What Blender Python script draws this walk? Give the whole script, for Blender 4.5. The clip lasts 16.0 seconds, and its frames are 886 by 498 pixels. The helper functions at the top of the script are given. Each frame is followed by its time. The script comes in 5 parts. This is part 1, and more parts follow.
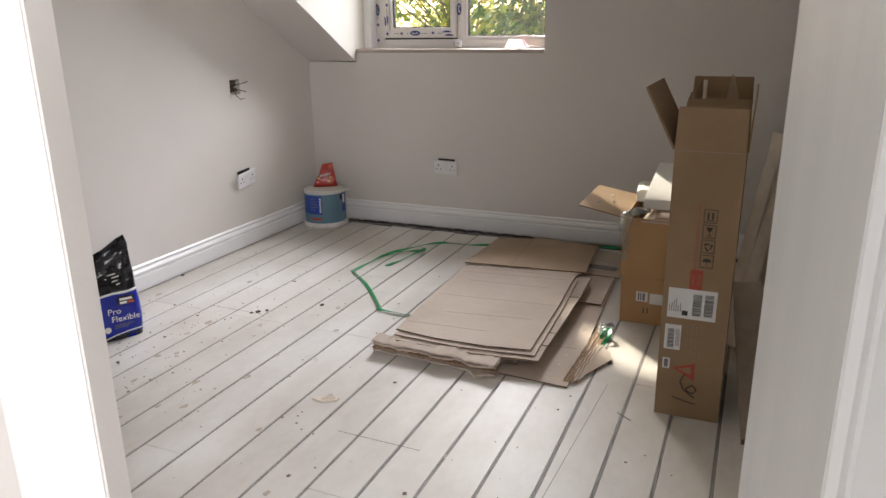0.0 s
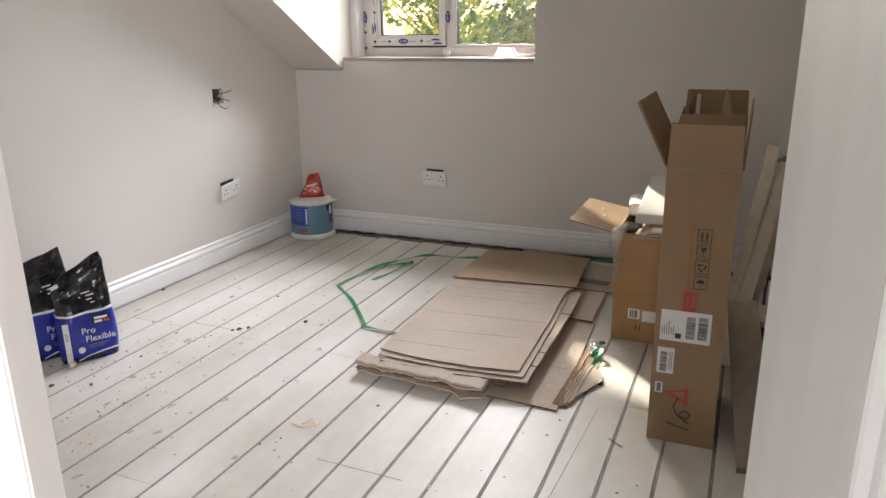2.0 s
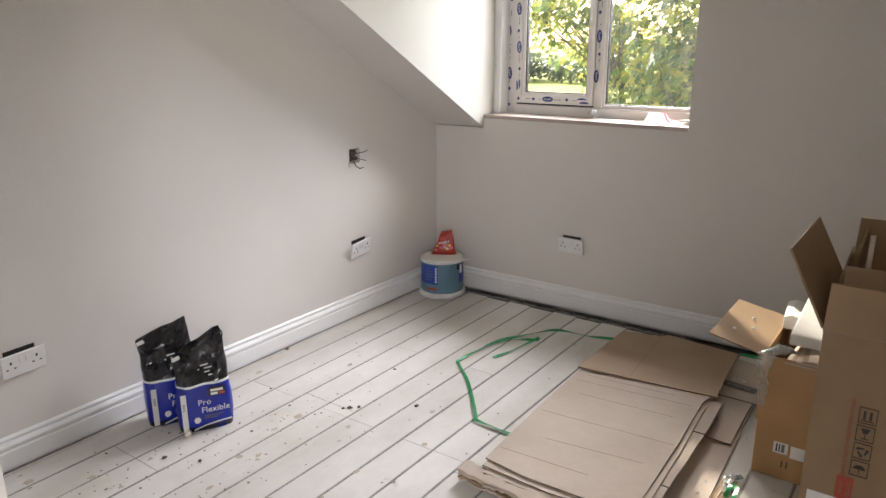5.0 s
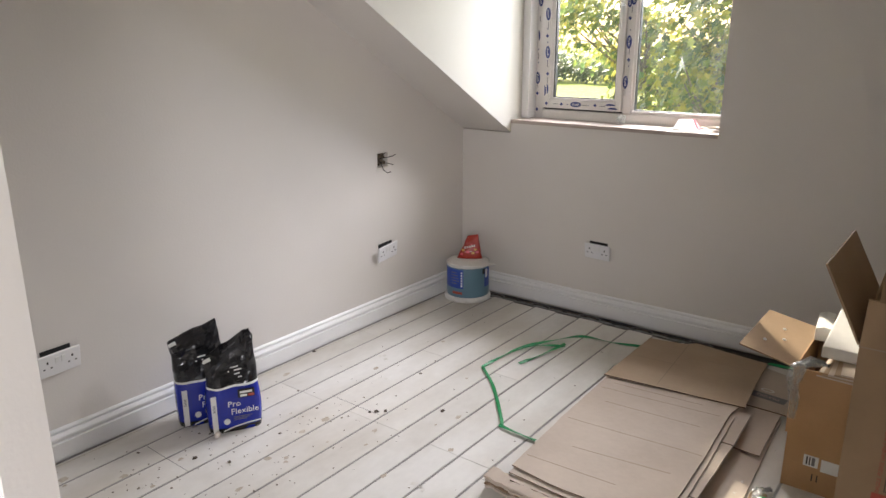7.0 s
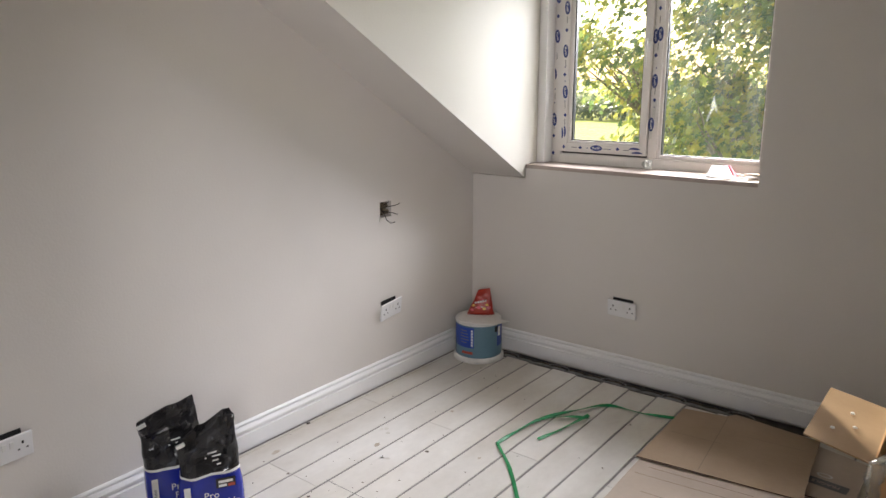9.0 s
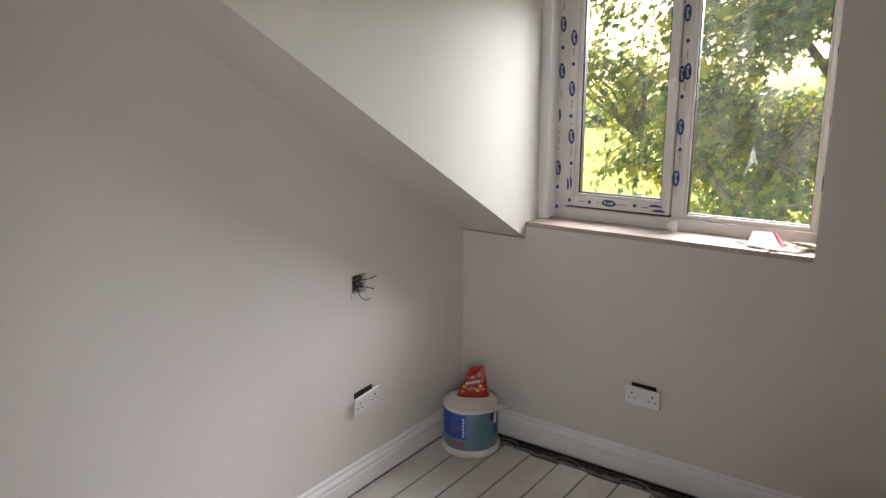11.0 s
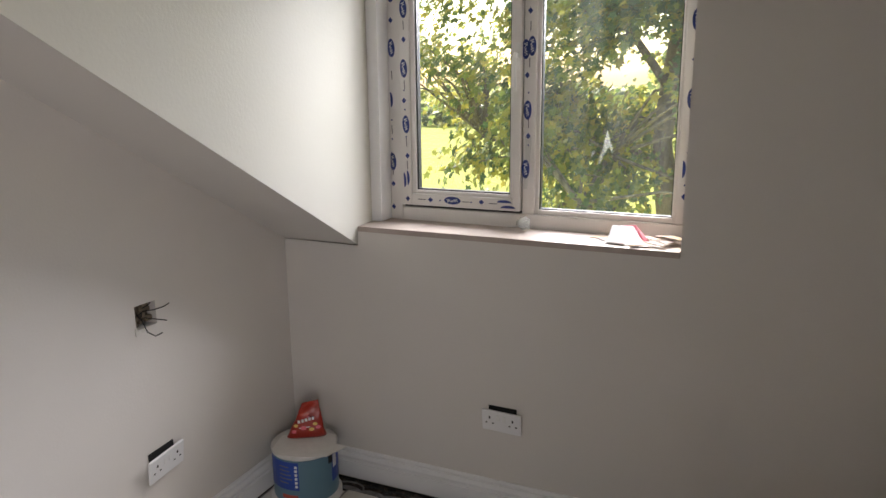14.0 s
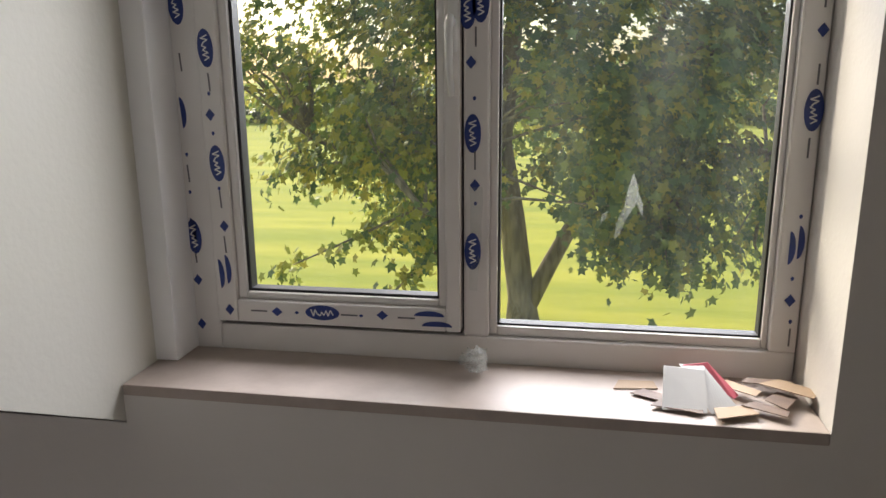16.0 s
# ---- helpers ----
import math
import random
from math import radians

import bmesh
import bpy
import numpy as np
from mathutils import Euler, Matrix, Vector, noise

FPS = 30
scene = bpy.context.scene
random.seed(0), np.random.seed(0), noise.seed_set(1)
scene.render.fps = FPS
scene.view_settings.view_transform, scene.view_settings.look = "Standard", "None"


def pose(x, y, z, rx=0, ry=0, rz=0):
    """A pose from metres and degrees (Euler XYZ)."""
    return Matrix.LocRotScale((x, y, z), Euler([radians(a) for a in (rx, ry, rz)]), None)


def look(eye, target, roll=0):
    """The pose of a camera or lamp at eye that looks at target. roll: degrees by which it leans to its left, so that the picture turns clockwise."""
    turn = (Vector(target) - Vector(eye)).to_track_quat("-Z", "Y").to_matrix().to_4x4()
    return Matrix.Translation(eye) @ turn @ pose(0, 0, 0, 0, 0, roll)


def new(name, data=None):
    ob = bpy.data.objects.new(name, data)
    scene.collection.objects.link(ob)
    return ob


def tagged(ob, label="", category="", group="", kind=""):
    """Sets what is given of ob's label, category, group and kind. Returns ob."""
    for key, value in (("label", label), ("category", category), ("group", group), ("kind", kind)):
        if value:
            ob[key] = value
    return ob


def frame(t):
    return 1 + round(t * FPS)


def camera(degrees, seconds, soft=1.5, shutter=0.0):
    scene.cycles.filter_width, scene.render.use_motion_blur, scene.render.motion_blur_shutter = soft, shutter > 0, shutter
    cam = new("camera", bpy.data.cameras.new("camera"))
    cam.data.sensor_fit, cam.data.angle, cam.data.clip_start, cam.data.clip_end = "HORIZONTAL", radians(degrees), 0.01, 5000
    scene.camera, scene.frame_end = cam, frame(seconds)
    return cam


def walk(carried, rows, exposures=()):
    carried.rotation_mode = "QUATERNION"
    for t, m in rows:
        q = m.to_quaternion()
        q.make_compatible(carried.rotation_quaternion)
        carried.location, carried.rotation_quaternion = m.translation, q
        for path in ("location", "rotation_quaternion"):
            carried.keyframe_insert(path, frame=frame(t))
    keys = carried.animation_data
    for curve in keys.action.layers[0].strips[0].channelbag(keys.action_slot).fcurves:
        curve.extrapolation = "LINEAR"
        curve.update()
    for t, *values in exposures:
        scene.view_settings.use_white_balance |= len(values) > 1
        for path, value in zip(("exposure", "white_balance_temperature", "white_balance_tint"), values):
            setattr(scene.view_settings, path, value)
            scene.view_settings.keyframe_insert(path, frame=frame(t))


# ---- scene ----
cam = camera(62.9, 16.0)
METRES, EYE, TILT, LEAN, TURN = 3.8, 1.15, 0.0, 0.0, 23.4
ROWS = [
    (0.0, 0.0, 0.0, 0.0, -0.22, -17.13, 0.71),
    (0.5, -0.0042, -0.0024, -0.0003, -1.89, -17.02, 0.63),
    (1.0, -0.0063, 0.0042, 0.0007, -2.54, -16.9, 0.56),
    (1.5, 0.0023, 0.0047, 0.0029, -2.43, -16.85, 0.65),
    (2.0, 0.0073, 0.0245, 0.0049, -0.72, -16.81, 0.58),
    (2.5, 0.0039, 0.0493, 0.0111, 1.79, -16.75, 0.5),
    (3.0, 0.0104, 0.0721, 0.019, 2.84, -16.66, 0.53),
    (3.5, 0.0224, 0.0887, 0.0292, 6.29, -16.56, 0.46),
    (4.0, 0.0324, 0.1008, 0.0459, 9.94, -16.44, 0.38),
    (6.5, 0.0338, 0.0885, 0.0875, 13.06, -16.08, 0.11),
    (7.0, 0.0287, 0.0929, 0.0799, 13.8, -16.12, 0.07),
    (7.5, 0.0169, 0.1063, 0.0766, 13.92, -15.28, -0.01),
    (8.0, 0.0133, 0.1169, 0.0745, 14.01, -13.45, 0.13),
    (8.5, 0.0086, 0.1434, 0.0755, 14.28, -13.29, 0.15),
    (9.0, 0.0025, 0.1836, 0.0822, 14.26, -13.36, 0.15),
    (9.5, -0.0073, 0.2223, 0.1063, 14.18, -13.3, 0.17),
    (10.0, -0.0183, 0.2636, 0.1247, 13.78, -13.3, 0.16),
    (12.5, -0.0683, 0.4229, 0.1218, 8.11, -12.7, 0.37),
    (13.0, -0.0586, 0.4245, 0.114, 6.05, -12.73, 0.44),
    (13.5, -0.05, 0.4298, 0.1092, 4.58, -12.73, 0.45),
    (14.0, -0.039, 0.4741, 0.1029, 0.65, -13.04, 0.53),
    (14.5, -0.046, 0.5642, 0.0986, -1.19, -13.38, 0.44),
    (15.0, -0.0654, 0.6483, 0.1014, -2.95, -13.37, 0.39),
    (15.5, -0.074, 0.735, 0.1033, -8.34, -13.35, 0.35),
    (16.0, -0.0593, 0.83, 0.1023, -13.5, -13.51, 0.48),
]
walk(cam, [(t, pose(0, 0, EYE, TILT, LEAN, TURN) @ pose(METRES * x, METRES * y, METRES * z, 90 + pitch, roll, yaw)) for t, x, y, z, yaw, pitch, roll in ROWS],
     [(0, 0.95), (3, 1.25), (4, 1.2), (7, 1.05), (9, 0.95), (10, 0.82), (12.5, 0.5), (14, 0.52), (15, 0.3), (16, -0.28)])


# ---- light ----
SUN_AZ, SUN_EL = 42.0, 33.0
world = bpy.data.worlds.new("world")
scene.world = world
world.use_nodes = True
wt = world.node_tree
sky = wt.nodes.new("ShaderNodeTexSky")
sky.sky_type = "NISHITA"
sky.sun_disc = False
sky.sun_elevation = radians(SUN_EL)
sky.sun_rotation = radians(-SUN_AZ)
sky.dust_density = 2.5
wt.links.new(sky.outputs[0], wt.nodes["Background"].inputs[0])
wt.nodes["Background"].inputs[1].default_value = 0.26
sun = new("sun", bpy.data.lights.new("sun", "SUN"))
sun.data.energy = 4.4
sun.data.angle = radians(0.6)
sun.data.color = (1.0, 0.9, 0.74)
az, el = radians(SUN_AZ), radians(SUN_EL)
sun.matrix_world = look((-math.sin(az) * math.cos(el) * 20, math.cos(az) * math.cos(el) * 20, math.sin(el) * 20), (0, 0, 0))


def area_lamp(name, eye, target, w, h, power, color):
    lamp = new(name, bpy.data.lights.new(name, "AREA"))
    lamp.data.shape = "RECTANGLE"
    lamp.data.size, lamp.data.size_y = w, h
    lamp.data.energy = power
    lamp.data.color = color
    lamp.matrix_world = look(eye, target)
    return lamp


area_lamp("window_skylight", (-1.32, 5.30, 2.30), (-1.42, 3.35, -0.10), 1.5, 1.3, 136, (0.96, 0.94, 0.985))
# added fill lamp, standing for daylight from an unseen landing window
area_lamp("landing_window_light", (1.16, -1.0, 1.6), (-1.0, 2.6, 0.9), 1.1, 1.3, 47, (1.0, 0.94, 0.945))


# ---- materials ----
def material(name, color, rough=0.6, color2=None, scale=6.0, amount=1.0, metal=0.0, bump=0.0, bump_scale=60.0,
             stretch=(1, 1, 1), vary=0.0, fine=0.0, detail=6.0, contrast=(0.35, 0.65)):
    m = bpy.data.materials.new(name)
    m.use_nodes = True
    nt = m.node_tree
    p = nt.nodes["Principled BSDF"]
    p.inputs["Roughness"].default_value = rough
    p.inputs["Metallic"].default_value = metal
    tc = nt.nodes.new("ShaderNodeTexCoord")
    mp = nt.nodes.new("ShaderNodeMapping")
    mp.inputs["Scale"].default_value = stretch
    geo = nt.nodes.new("ShaderNodeNewGeometry")
    nt.links.new(geo.outputs["Position"], mp.inputs["Vector"])
    vec = mp.outputs[0]
    info = nt.nodes.new("ShaderNodeObjectInfo")
    n1 = nt.nodes.new("ShaderNodeTexNoise")
    n1.inputs["Scale"].default_value = scale
    n1.inputs["Detail"].default_value = detail
    nt.links.new(vec, n1.inputs["Vector"])
    ramp = nt.nodes.new("ShaderNodeValToRGB")
    ramp.color_ramp.elements[0].position, ramp.color_ramp.elements[1].position = contrast
    c2 = color2 or tuple(c * 0.93 for c in color)
    ramp.color_ramp.elements[0].color = (*c2, 1)
    ramp.color_ramp.elements[1].color = (*color, 1)
    nt.links.new(n1.outputs["Fac"], ramp.inputs[0])
    out = ramp.outputs[0]
    if fine:
        n2 = nt.nodes.new("ShaderNodeTexNoise")
        n2.inputs["Scale"].default_value = scale * 14
        n2.inputs["Detail"].default_value = 3
        nt.links.new(vec, n2.inputs["Vector"])
        mr = nt.nodes.new("ShaderNodeMapRange")
        mr.inputs["To Min"].default_value = 1 - fine
        mr.inputs["To Max"].default_value = 1 + fine
        nt.links.new(n2.outputs["Fac"], mr.inputs["Value"])
        hs = nt.nodes.new("ShaderNodeHueSaturation")
        nt.links.new(mr.outputs[0], hs.inputs["Value"])
        nt.links.new(out, hs.inputs["Color"])
        out = hs.outputs[0]
    if vary:
        mr = nt.nodes.new("ShaderNodeMapRange")
        mr.inputs["To Min"].default_value = 1 - vary
        mr.inputs["To Max"].default_value = 1 + vary
        nt.links.new(info.outputs["Random"], mr.inputs["Value"])
        hs = nt.nodes.new("ShaderNodeHueSaturation")
        nt.links.new(mr.outputs[0], hs.inputs["Value"])
        nt.links.new(out, hs.inputs["Color"])
        out = hs.outputs[0]
    nt.links.new(out, p.inputs["Base Color"])
    if bump:
        nb = nt.nodes.new("ShaderNodeTexNoise")
        nb.inputs["Scale"].default_value = bump_scale
        nb.inputs["Detail"].default_value = 4
        nt.links.new(vec, nb.inputs["Vector"])
        b = nt.nodes.new("ShaderNodeBump")
        b.inputs["Strength"].default_value = bump
        b.inputs["Distance"].default_value = 0.002
        nt.links.new(nb.outputs["Fac"], b.inputs["Height"])
        nt.links.new(b.outputs[0], p.inputs["Normal"])
    return m


M_WALL = material("wall_paint", (0.68, 0.648, 0.612), 0.5, (0.65, 0.618, 0.582), 1.7, bump=0.25, bump_scale=120)
M_CEIL = material("ceiling_paint", (0.80, 0.77, 0.72), 0.7, (0.69, 0.67, 0.62), 2, bump=0.2, bump_scale=100)
# same paint as the walls, with light off the lawn put into the cream
M_CHEEK = material("cheek_lawn_light_tint", (0.63, 0.615, 0.555), 0.6, (0.60, 0.585, 0.525), 1.5, bump=0.25, bump_scale=90)
M_TRIM = material("trim_paint", (0.82, 0.82, 0.82), 0.32, (0.78, 0.78, 0.78), 5, bump=0.15, bump_scale=40, stretch=(1, 1, 0.3))
M_JAMB = material("primed_wood", (0.58, 0.57, 0.555), 0.5, (0.55, 0.54, 0.525), 3, stretch=(6, 6, 0.35), bump=0.3, bump_scale=30, fine=0.03)
M_BOARD = material("board_face", (0.74, 0.725, 0.695), 0.46, (0.58, 0.545, 0.49), 2.3, bump=0.3, bump_scale=70, vary=0.05, fine=0.07, contrast=(0.36, 0.62), stretch=(1.3, 0.7, 1))
M_GAP = material("joint_grey", (0.25, 0.245, 0.24), 0.8, (0.14, 0.135, 0.13), 30)
M_STRIP = material("grey_joint_strip", (0.31, 0.30, 0.29), 0.6, (0.22, 0.21, 0.20), 22, fine=0.08)
M_VOID = material("subfloor_dark", (0.06, 0.05, 0.045), 0.9, (0.02, 0.018, 0.016), 18, bump=0.6, bump_scale=30)
M_CARD = material("cardboard", (0.42, 0.315, 0.215), 0.75, (0.37, 0.27, 0.18), 5, bump=0.25, bump_scale=90, fine=0.05)
M_CARD_FLAT = material("cardboard_flat", (0.56, 0.475, 0.40), 0.75, (0.47, 0.39, 0.32), 3.2, bump=0.3, bump_scale=60, fine=0.05)
M_CARD_BOX = material("cardboard_box", (0.31, 0.205, 0.115), 0.7, (0.26, 0.168, 0.09), 4, bump=0.2, bump_scale=80, fine=0.04)
M_CARD_BROWN = material("cardboard_brown_face", (0.40, 0.295, 0.20), 0.7, (0.34, 0.245, 0.16), 3.5, bump=0.3, bump_scale=60, fine=0.05)
# cut edges coloured dark for the shadow gaps between stacked sheets
M_CARD_EDGE = material("cut_edge_with_gap_shade", (0.22, 0.16, 0.11), 0.9, (0.15, 0.105, 0.07), 40)
M_CARD_LOW = material("orange_brown_cardboard", (0.46, 0.275, 0.13), 0.7, (0.39, 0.225, 0.10), 4, bump=0.2, bump_scale=80, fine=0.04)
M_FLUTE = material("corrugation", (0.36, 0.25, 0.16), 0.9, (0.20, 0.13, 0.08), 120, bump=0.8, bump_scale=200)
M_UPVC = material("upvc", (0.78, 0.76, 0.74), 0.3, (0.70, 0.67, 0.64), 3, bump=0.08, bump_scale=50)
M_SILL = material("sill_board", (0.47, 0.40, 0.355), 0.45, (0.36, 0.30, 0.26), 7, fine=0.05, bump=0.2, bump_scale=60)
M_SEAL = material("rubber_seal", (0.02, 0.02, 0.022), 0.5)
M_BLUE = material("blue_print", (0.02, 0.045, 0.22), 0.35, (0.015, 0.035, 0.18), 20)
M_WHITE = material("white_plastic", (0.78, 0.78, 0.77), 0.35, (0.73, 0.73, 0.72), 10)
M_BLACK = material("black_gap", (0.012, 0.012, 0.012), 0.7)
M_SOCKET = material("socket_plate", (0.84, 0.84, 0.85), 0.25, (0.81, 0.81, 0.82), 8)
M_TUB = material("tub_label", (0.115, 0.215, 0.28), 0.35, (0.10, 0.19, 0.25), 6)
M_TUBBLUE = material("tub_blue_print", (0.015, 0.06, 0.36), 0.4, (0.012, 0.045, 0.28), 14)
M_TUBWHITE = material("tub_white", (0.70, 0.69, 0.66), 0.4, (0.55, 0.54, 0.52), 14)
M_RED = material("red_foil", (0.38, 0.028, 0.014), 0.3, (0.30, 0.02, 0.01), 12, bump=0.6, bump_scale=30)
M_REDINK = material("red_ink", (0.42, 0.075, 0.045), 0.7)
M_BLACKINK = material("black_ink", (0.04, 0.035, 0.03), 0.6)
M_GREYINK = material("grey_ink", (0.16, 0.16, 0.17), 0.7)
M_YELLOW = material("yellow_print", (0.8, 0.55, 0.15), 0.4)
M_BAGBLACK = material("bag_black", (0.010, 0.010, 0.012), 0.17, (0.016, 0.016, 0.018), 20, bump=0.9, bump_scale=25)
M_BAGBLUE = material("bag_blue", (0.008, 0.022, 0.32), 0.25, (0.007, 0.018, 0.26), 20, bump=0.4, bump_scale=25)
M_PAPER = material("paper_label", (0.74, 0.74, 0.73), 0.5, (0.68, 0.68, 0.67), 14)
M_POLY = material("polystyrene", (0.80, 0.79, 0.76), 0.75, (0.76, 0.75, 0.72), 40, bump=0.5, bump_scale=220)
M_GREEN = material("green_strap", (0.015, 0.30, 0.10), 0.3, (0.012, 0.23, 0.075), 30)
M_WOOD = material("bare_softwood", (0.78, 0.70, 0.60), 0.6, (0.68, 0.60, 0.50), 4, stretch=(8, 8, 0.8), bump=0.3, bump_scale=40, fine=0.04)
M_DARKWOOD = material("brown_board", (0.20, 0.145, 0.10), 0.5, (0.15, 0.105, 0.07), 4, stretch=(8, 8, 0.6), bump=0.2, bump_scale=40)
M_PANEL = material("beige_panel", (0.36, 0.30, 0.24), 0.45, (0.31, 0.255, 0.20), 4, stretch=(8, 8, 0.6), bump=0.2, bump_scale=40)
M_PINK = material("pink_card", (0.75, 0.17, 0.22), 0.5)
M_STONE = material("tile_sample", (0.20, 0.14, 0.105), 0.6, (0.13, 0.09, 0.07), 25, bump=0.3, bump_scale=60)
M_RUBBLE = material("debris", (0.12, 0.095, 0.075), 0.9, (0.05, 0.04, 0.03), 40)
M_DUST = material("plaster_dust", (0.74, 0.72, 0.68), 0.9, (0.62, 0.60, 0.55), 30)
M_GRIT = material("grey_brown_grit", (0.24, 0.20, 0.16), 0.9, (0.12, 0.10, 0.08), 60)
M_STAIN = material("trodden_stain", (0.52, 0.46, 0.38), 0.6, (0.40, 0.34, 0.27), 30)
M_BRICKHOLE = material("chased_masonry", (0.20, 0.16, 0.11), 0.95, (0.07, 0.055, 0.04), 45, bump=1.0, bump_scale=60)
M_BARK = material("bark", (0.30, 0.25, 0.18), 0.9, (0.12, 0.10, 0.07), 9, stretch=(1, 1, 0.25), bump=1.0, bump_scale=14)
M_GRASS = material("lawn_grass", (0.56, 0.54, 0.06), 0.9, (0.36, 0.40, 0.04), 0.45, stretch=(0.35, 2.2, 1), fine=0.15)


def glass_material(name, alpha, rough, haze):
    m = bpy.data.materials.new(name)
    m.use_nodes = True
    nt = m.node_tree
    nt.nodes.clear()
    out = nt.nodes.new("ShaderNodeOutputMaterial")
    tr = nt.nodes.new("ShaderNodeBsdfTransparent")
    tr.inputs[0].default_value = (0.97, 0.985, 0.975, 1)
    gl = nt.nodes.new("ShaderNodeBsdfGlossy")
    gl.inputs["Roughness"].default_value = rough
    fr = nt.nodes.new("ShaderNodeFresnel")
    fr.inputs[0].default_value = 1.25
    mx = nt.nodes.new("ShaderNodeMixShader")
    nt.links.new(fr.outputs[0], mx.inputs[0])
    nt.links.new(tr.outputs[0], mx.inputs[1])
    nt.links.new(gl.outputs[0], mx.inputs[2])
    df = nt.nodes.new("ShaderNodeBsdfDiffuse")
    df.inputs[0].default_value = (0.8, 0.8, 0.78, 1)
    tl = nt.nodes.new("ShaderNodeBsdfTranslucent")
    tl.inputs[0].default_value = (0.8, 0.8, 0.78, 1)
    md = nt.nodes.new("ShaderNodeMixShader")
    md.inputs[0].default_value = 0.7
    nt.links.new(df.outputs[0], md.inputs[1])
    nt.links.new(tl.outputs[0], md.inputs[2])
    geo = nt.nodes.new("ShaderNodeNewGeometry")
    mp = nt.nodes.new("ShaderNodeMapping")
    mp.inputs["Scale"].default_value = (9, 1, 2.2)
    mp.inputs["Rotation"].default_value = (0, 0.35, 0)
    no = nt.nodes.new("ShaderNodeTexNoise")
    no.inputs["Scale"].default_value = 1.3
    no.inputs["Detail"].default_value = 5
    nt.links.new(geo.outputs["Position"], mp.inputs[0])
    nt.links.new(mp.outputs[0], no.inputs["Vector"])
    mr = nt.nodes.new("ShaderNodeMapRange")
    mr.inputs["From Min"].default_value, mr.inputs["From Max"].default_value = 0.45, 0.8
    mr.inputs["To Min"].default_value, mr.inputs["To Max"].default_value = haze * 0.3, alpha
    nt.links.new(no.outputs["Fac"], mr.inputs["Value"])
    m2 = nt.nodes.new("ShaderNodeMixShader")
    nt.links.new(mr.outputs[0], m2.inputs[0])
    nt.links.new(mx.outputs[0], m2.inputs[1])
    nt.links.new(md.outputs[0], m2.inputs[2])
    nt.links.new(m2.outputs[0], out.inputs[0])
    return m


M_GLASS = glass_material("pane_glass", 0.012, 0.02, 0.015)
M_GLASS_DIRTY = glass_material("smeared_glass", 0.022, 0.02, 0.02)
M_SMEAR = glass_material("thin_wrap_smear", 0.20, 0.10, 0.12)
M_FILM = glass_material("clear_wrap", 0.36, 0.25, 0.30)


def leaf_material(name, stops):
    m = bpy.data.materials.new(name)
    m.use_nodes = True
    nt = m.node_tree
    nt.nodes.clear()
    out = nt.nodes.new("ShaderNodeOutputMaterial")
    geo = nt.nodes.new("ShaderNodeNewGeometry")
    ramp = nt.nodes.new("ShaderNodeValToRGB")
    e = ramp.color_ramp.elements
    e[0].position, e[0].color = 0.0, (*stops[0], 1)
    e[1].position, e[1].color = 1.0, (*stops[-1], 1)
    for i, c in enumerate(stops[1:-1]):
        x = e.new((i + 1) / (len(stops) - 1))
        x.color = (*c, 1)
    nt.links.new(geo.outputs["Random Per Island"], ramp.inputs[0])
    p = nt.nodes.new("ShaderNodeBsdfPrincipled")
    p.inputs["Roughness"].default_value = 0.36
    tl = nt.nodes.new("ShaderNodeBsdfTranslucent")
    hs = nt.nodes.new("ShaderNodeHueSaturation")
    hs.inputs["Value"].default_value = 2.7
    hs.inputs["Saturation"].default_value = 0.86
    hs.inputs["Hue"].default_value = 0.495
    mx = nt.nodes.new("ShaderNodeMixShader")
    mx.inputs[0].default_value = 0.5
    nt.links.new(ramp.outputs[0], p.inputs["Base Color"])
    nt.links.new(ramp.outputs[0], hs.inputs["Color"])
    nt.links.new(hs.outputs[0], tl.inputs[0])
    nt.links.new(p.outputs[0], mx.inputs[1])
    nt.links.new(tl.outputs[0], mx.inputs[2])
    nt.links.new(mx.outputs[0], out.inputs[0])
    return m


M_LEAF = leaf_material("maple_leaf", [(0.05, 0.095, 0.045), (0.085, 0.14, 0.06), (0.13, 0.18, 0.06), (0.19, 0.22, 0.05), (0.32, 0.27, 0.045)])
# yellower copy of the leaf colour, standing for sunlight on the outer crown
M_LEAF_SUN = leaf_material("sun_tinted_maple_leaf", [(0.045, 0.09, 0.025), (0.085, 0.13, 0.03), (0.16, 0.20, 0.025), (0.25, 0.25, 0.025), (0.34, 0.28, 0.03)])
M_LEAF_FAR = leaf_material("far_leaf", [(0.05, 0.08, 0.03), (0.08, 0.11, 0.04), (0.12, 0.14, 0.05)])


# ---- mesh helpers ----
def box(bm, x0, x1, y0, y1, z0, z1, m=None):
    vs = [bm.verts.new(m @ Vector(c) if m else c) for c in
          ((x0, y0, z0), (x1, y0, z0), (x1, y1, z0), (x0, y1, z0), (x0, y0, z1), (x1, y0, z1), (x1, y1, z1), (x0, y1, z1))]
    for f in ((3, 2, 1, 0), (4, 5, 6, 7), (0, 1, 5, 4), (1, 2, 6, 5), (2, 3, 7, 6), (3, 0, 4, 7)):
        bm.faces.new([vs[i] for i in f])
    return vs


def prism(bm, pts, offset):
    """A solid from an outline of 3D points, pushed by offset."""
    a = [bm.verts.new(p) for p in pts]
    b = [bm.verts.new(Vector(p) + Vector(offset)) for p in pts]
    n = len(pts)
    bm.faces.new(a)
    bm.faces.new(b[::-1])
    for i in range(n):
        bm.faces.new((a[i], b[i], b[(i + 1) % n], a[(i + 1) % n]))
    return a, b


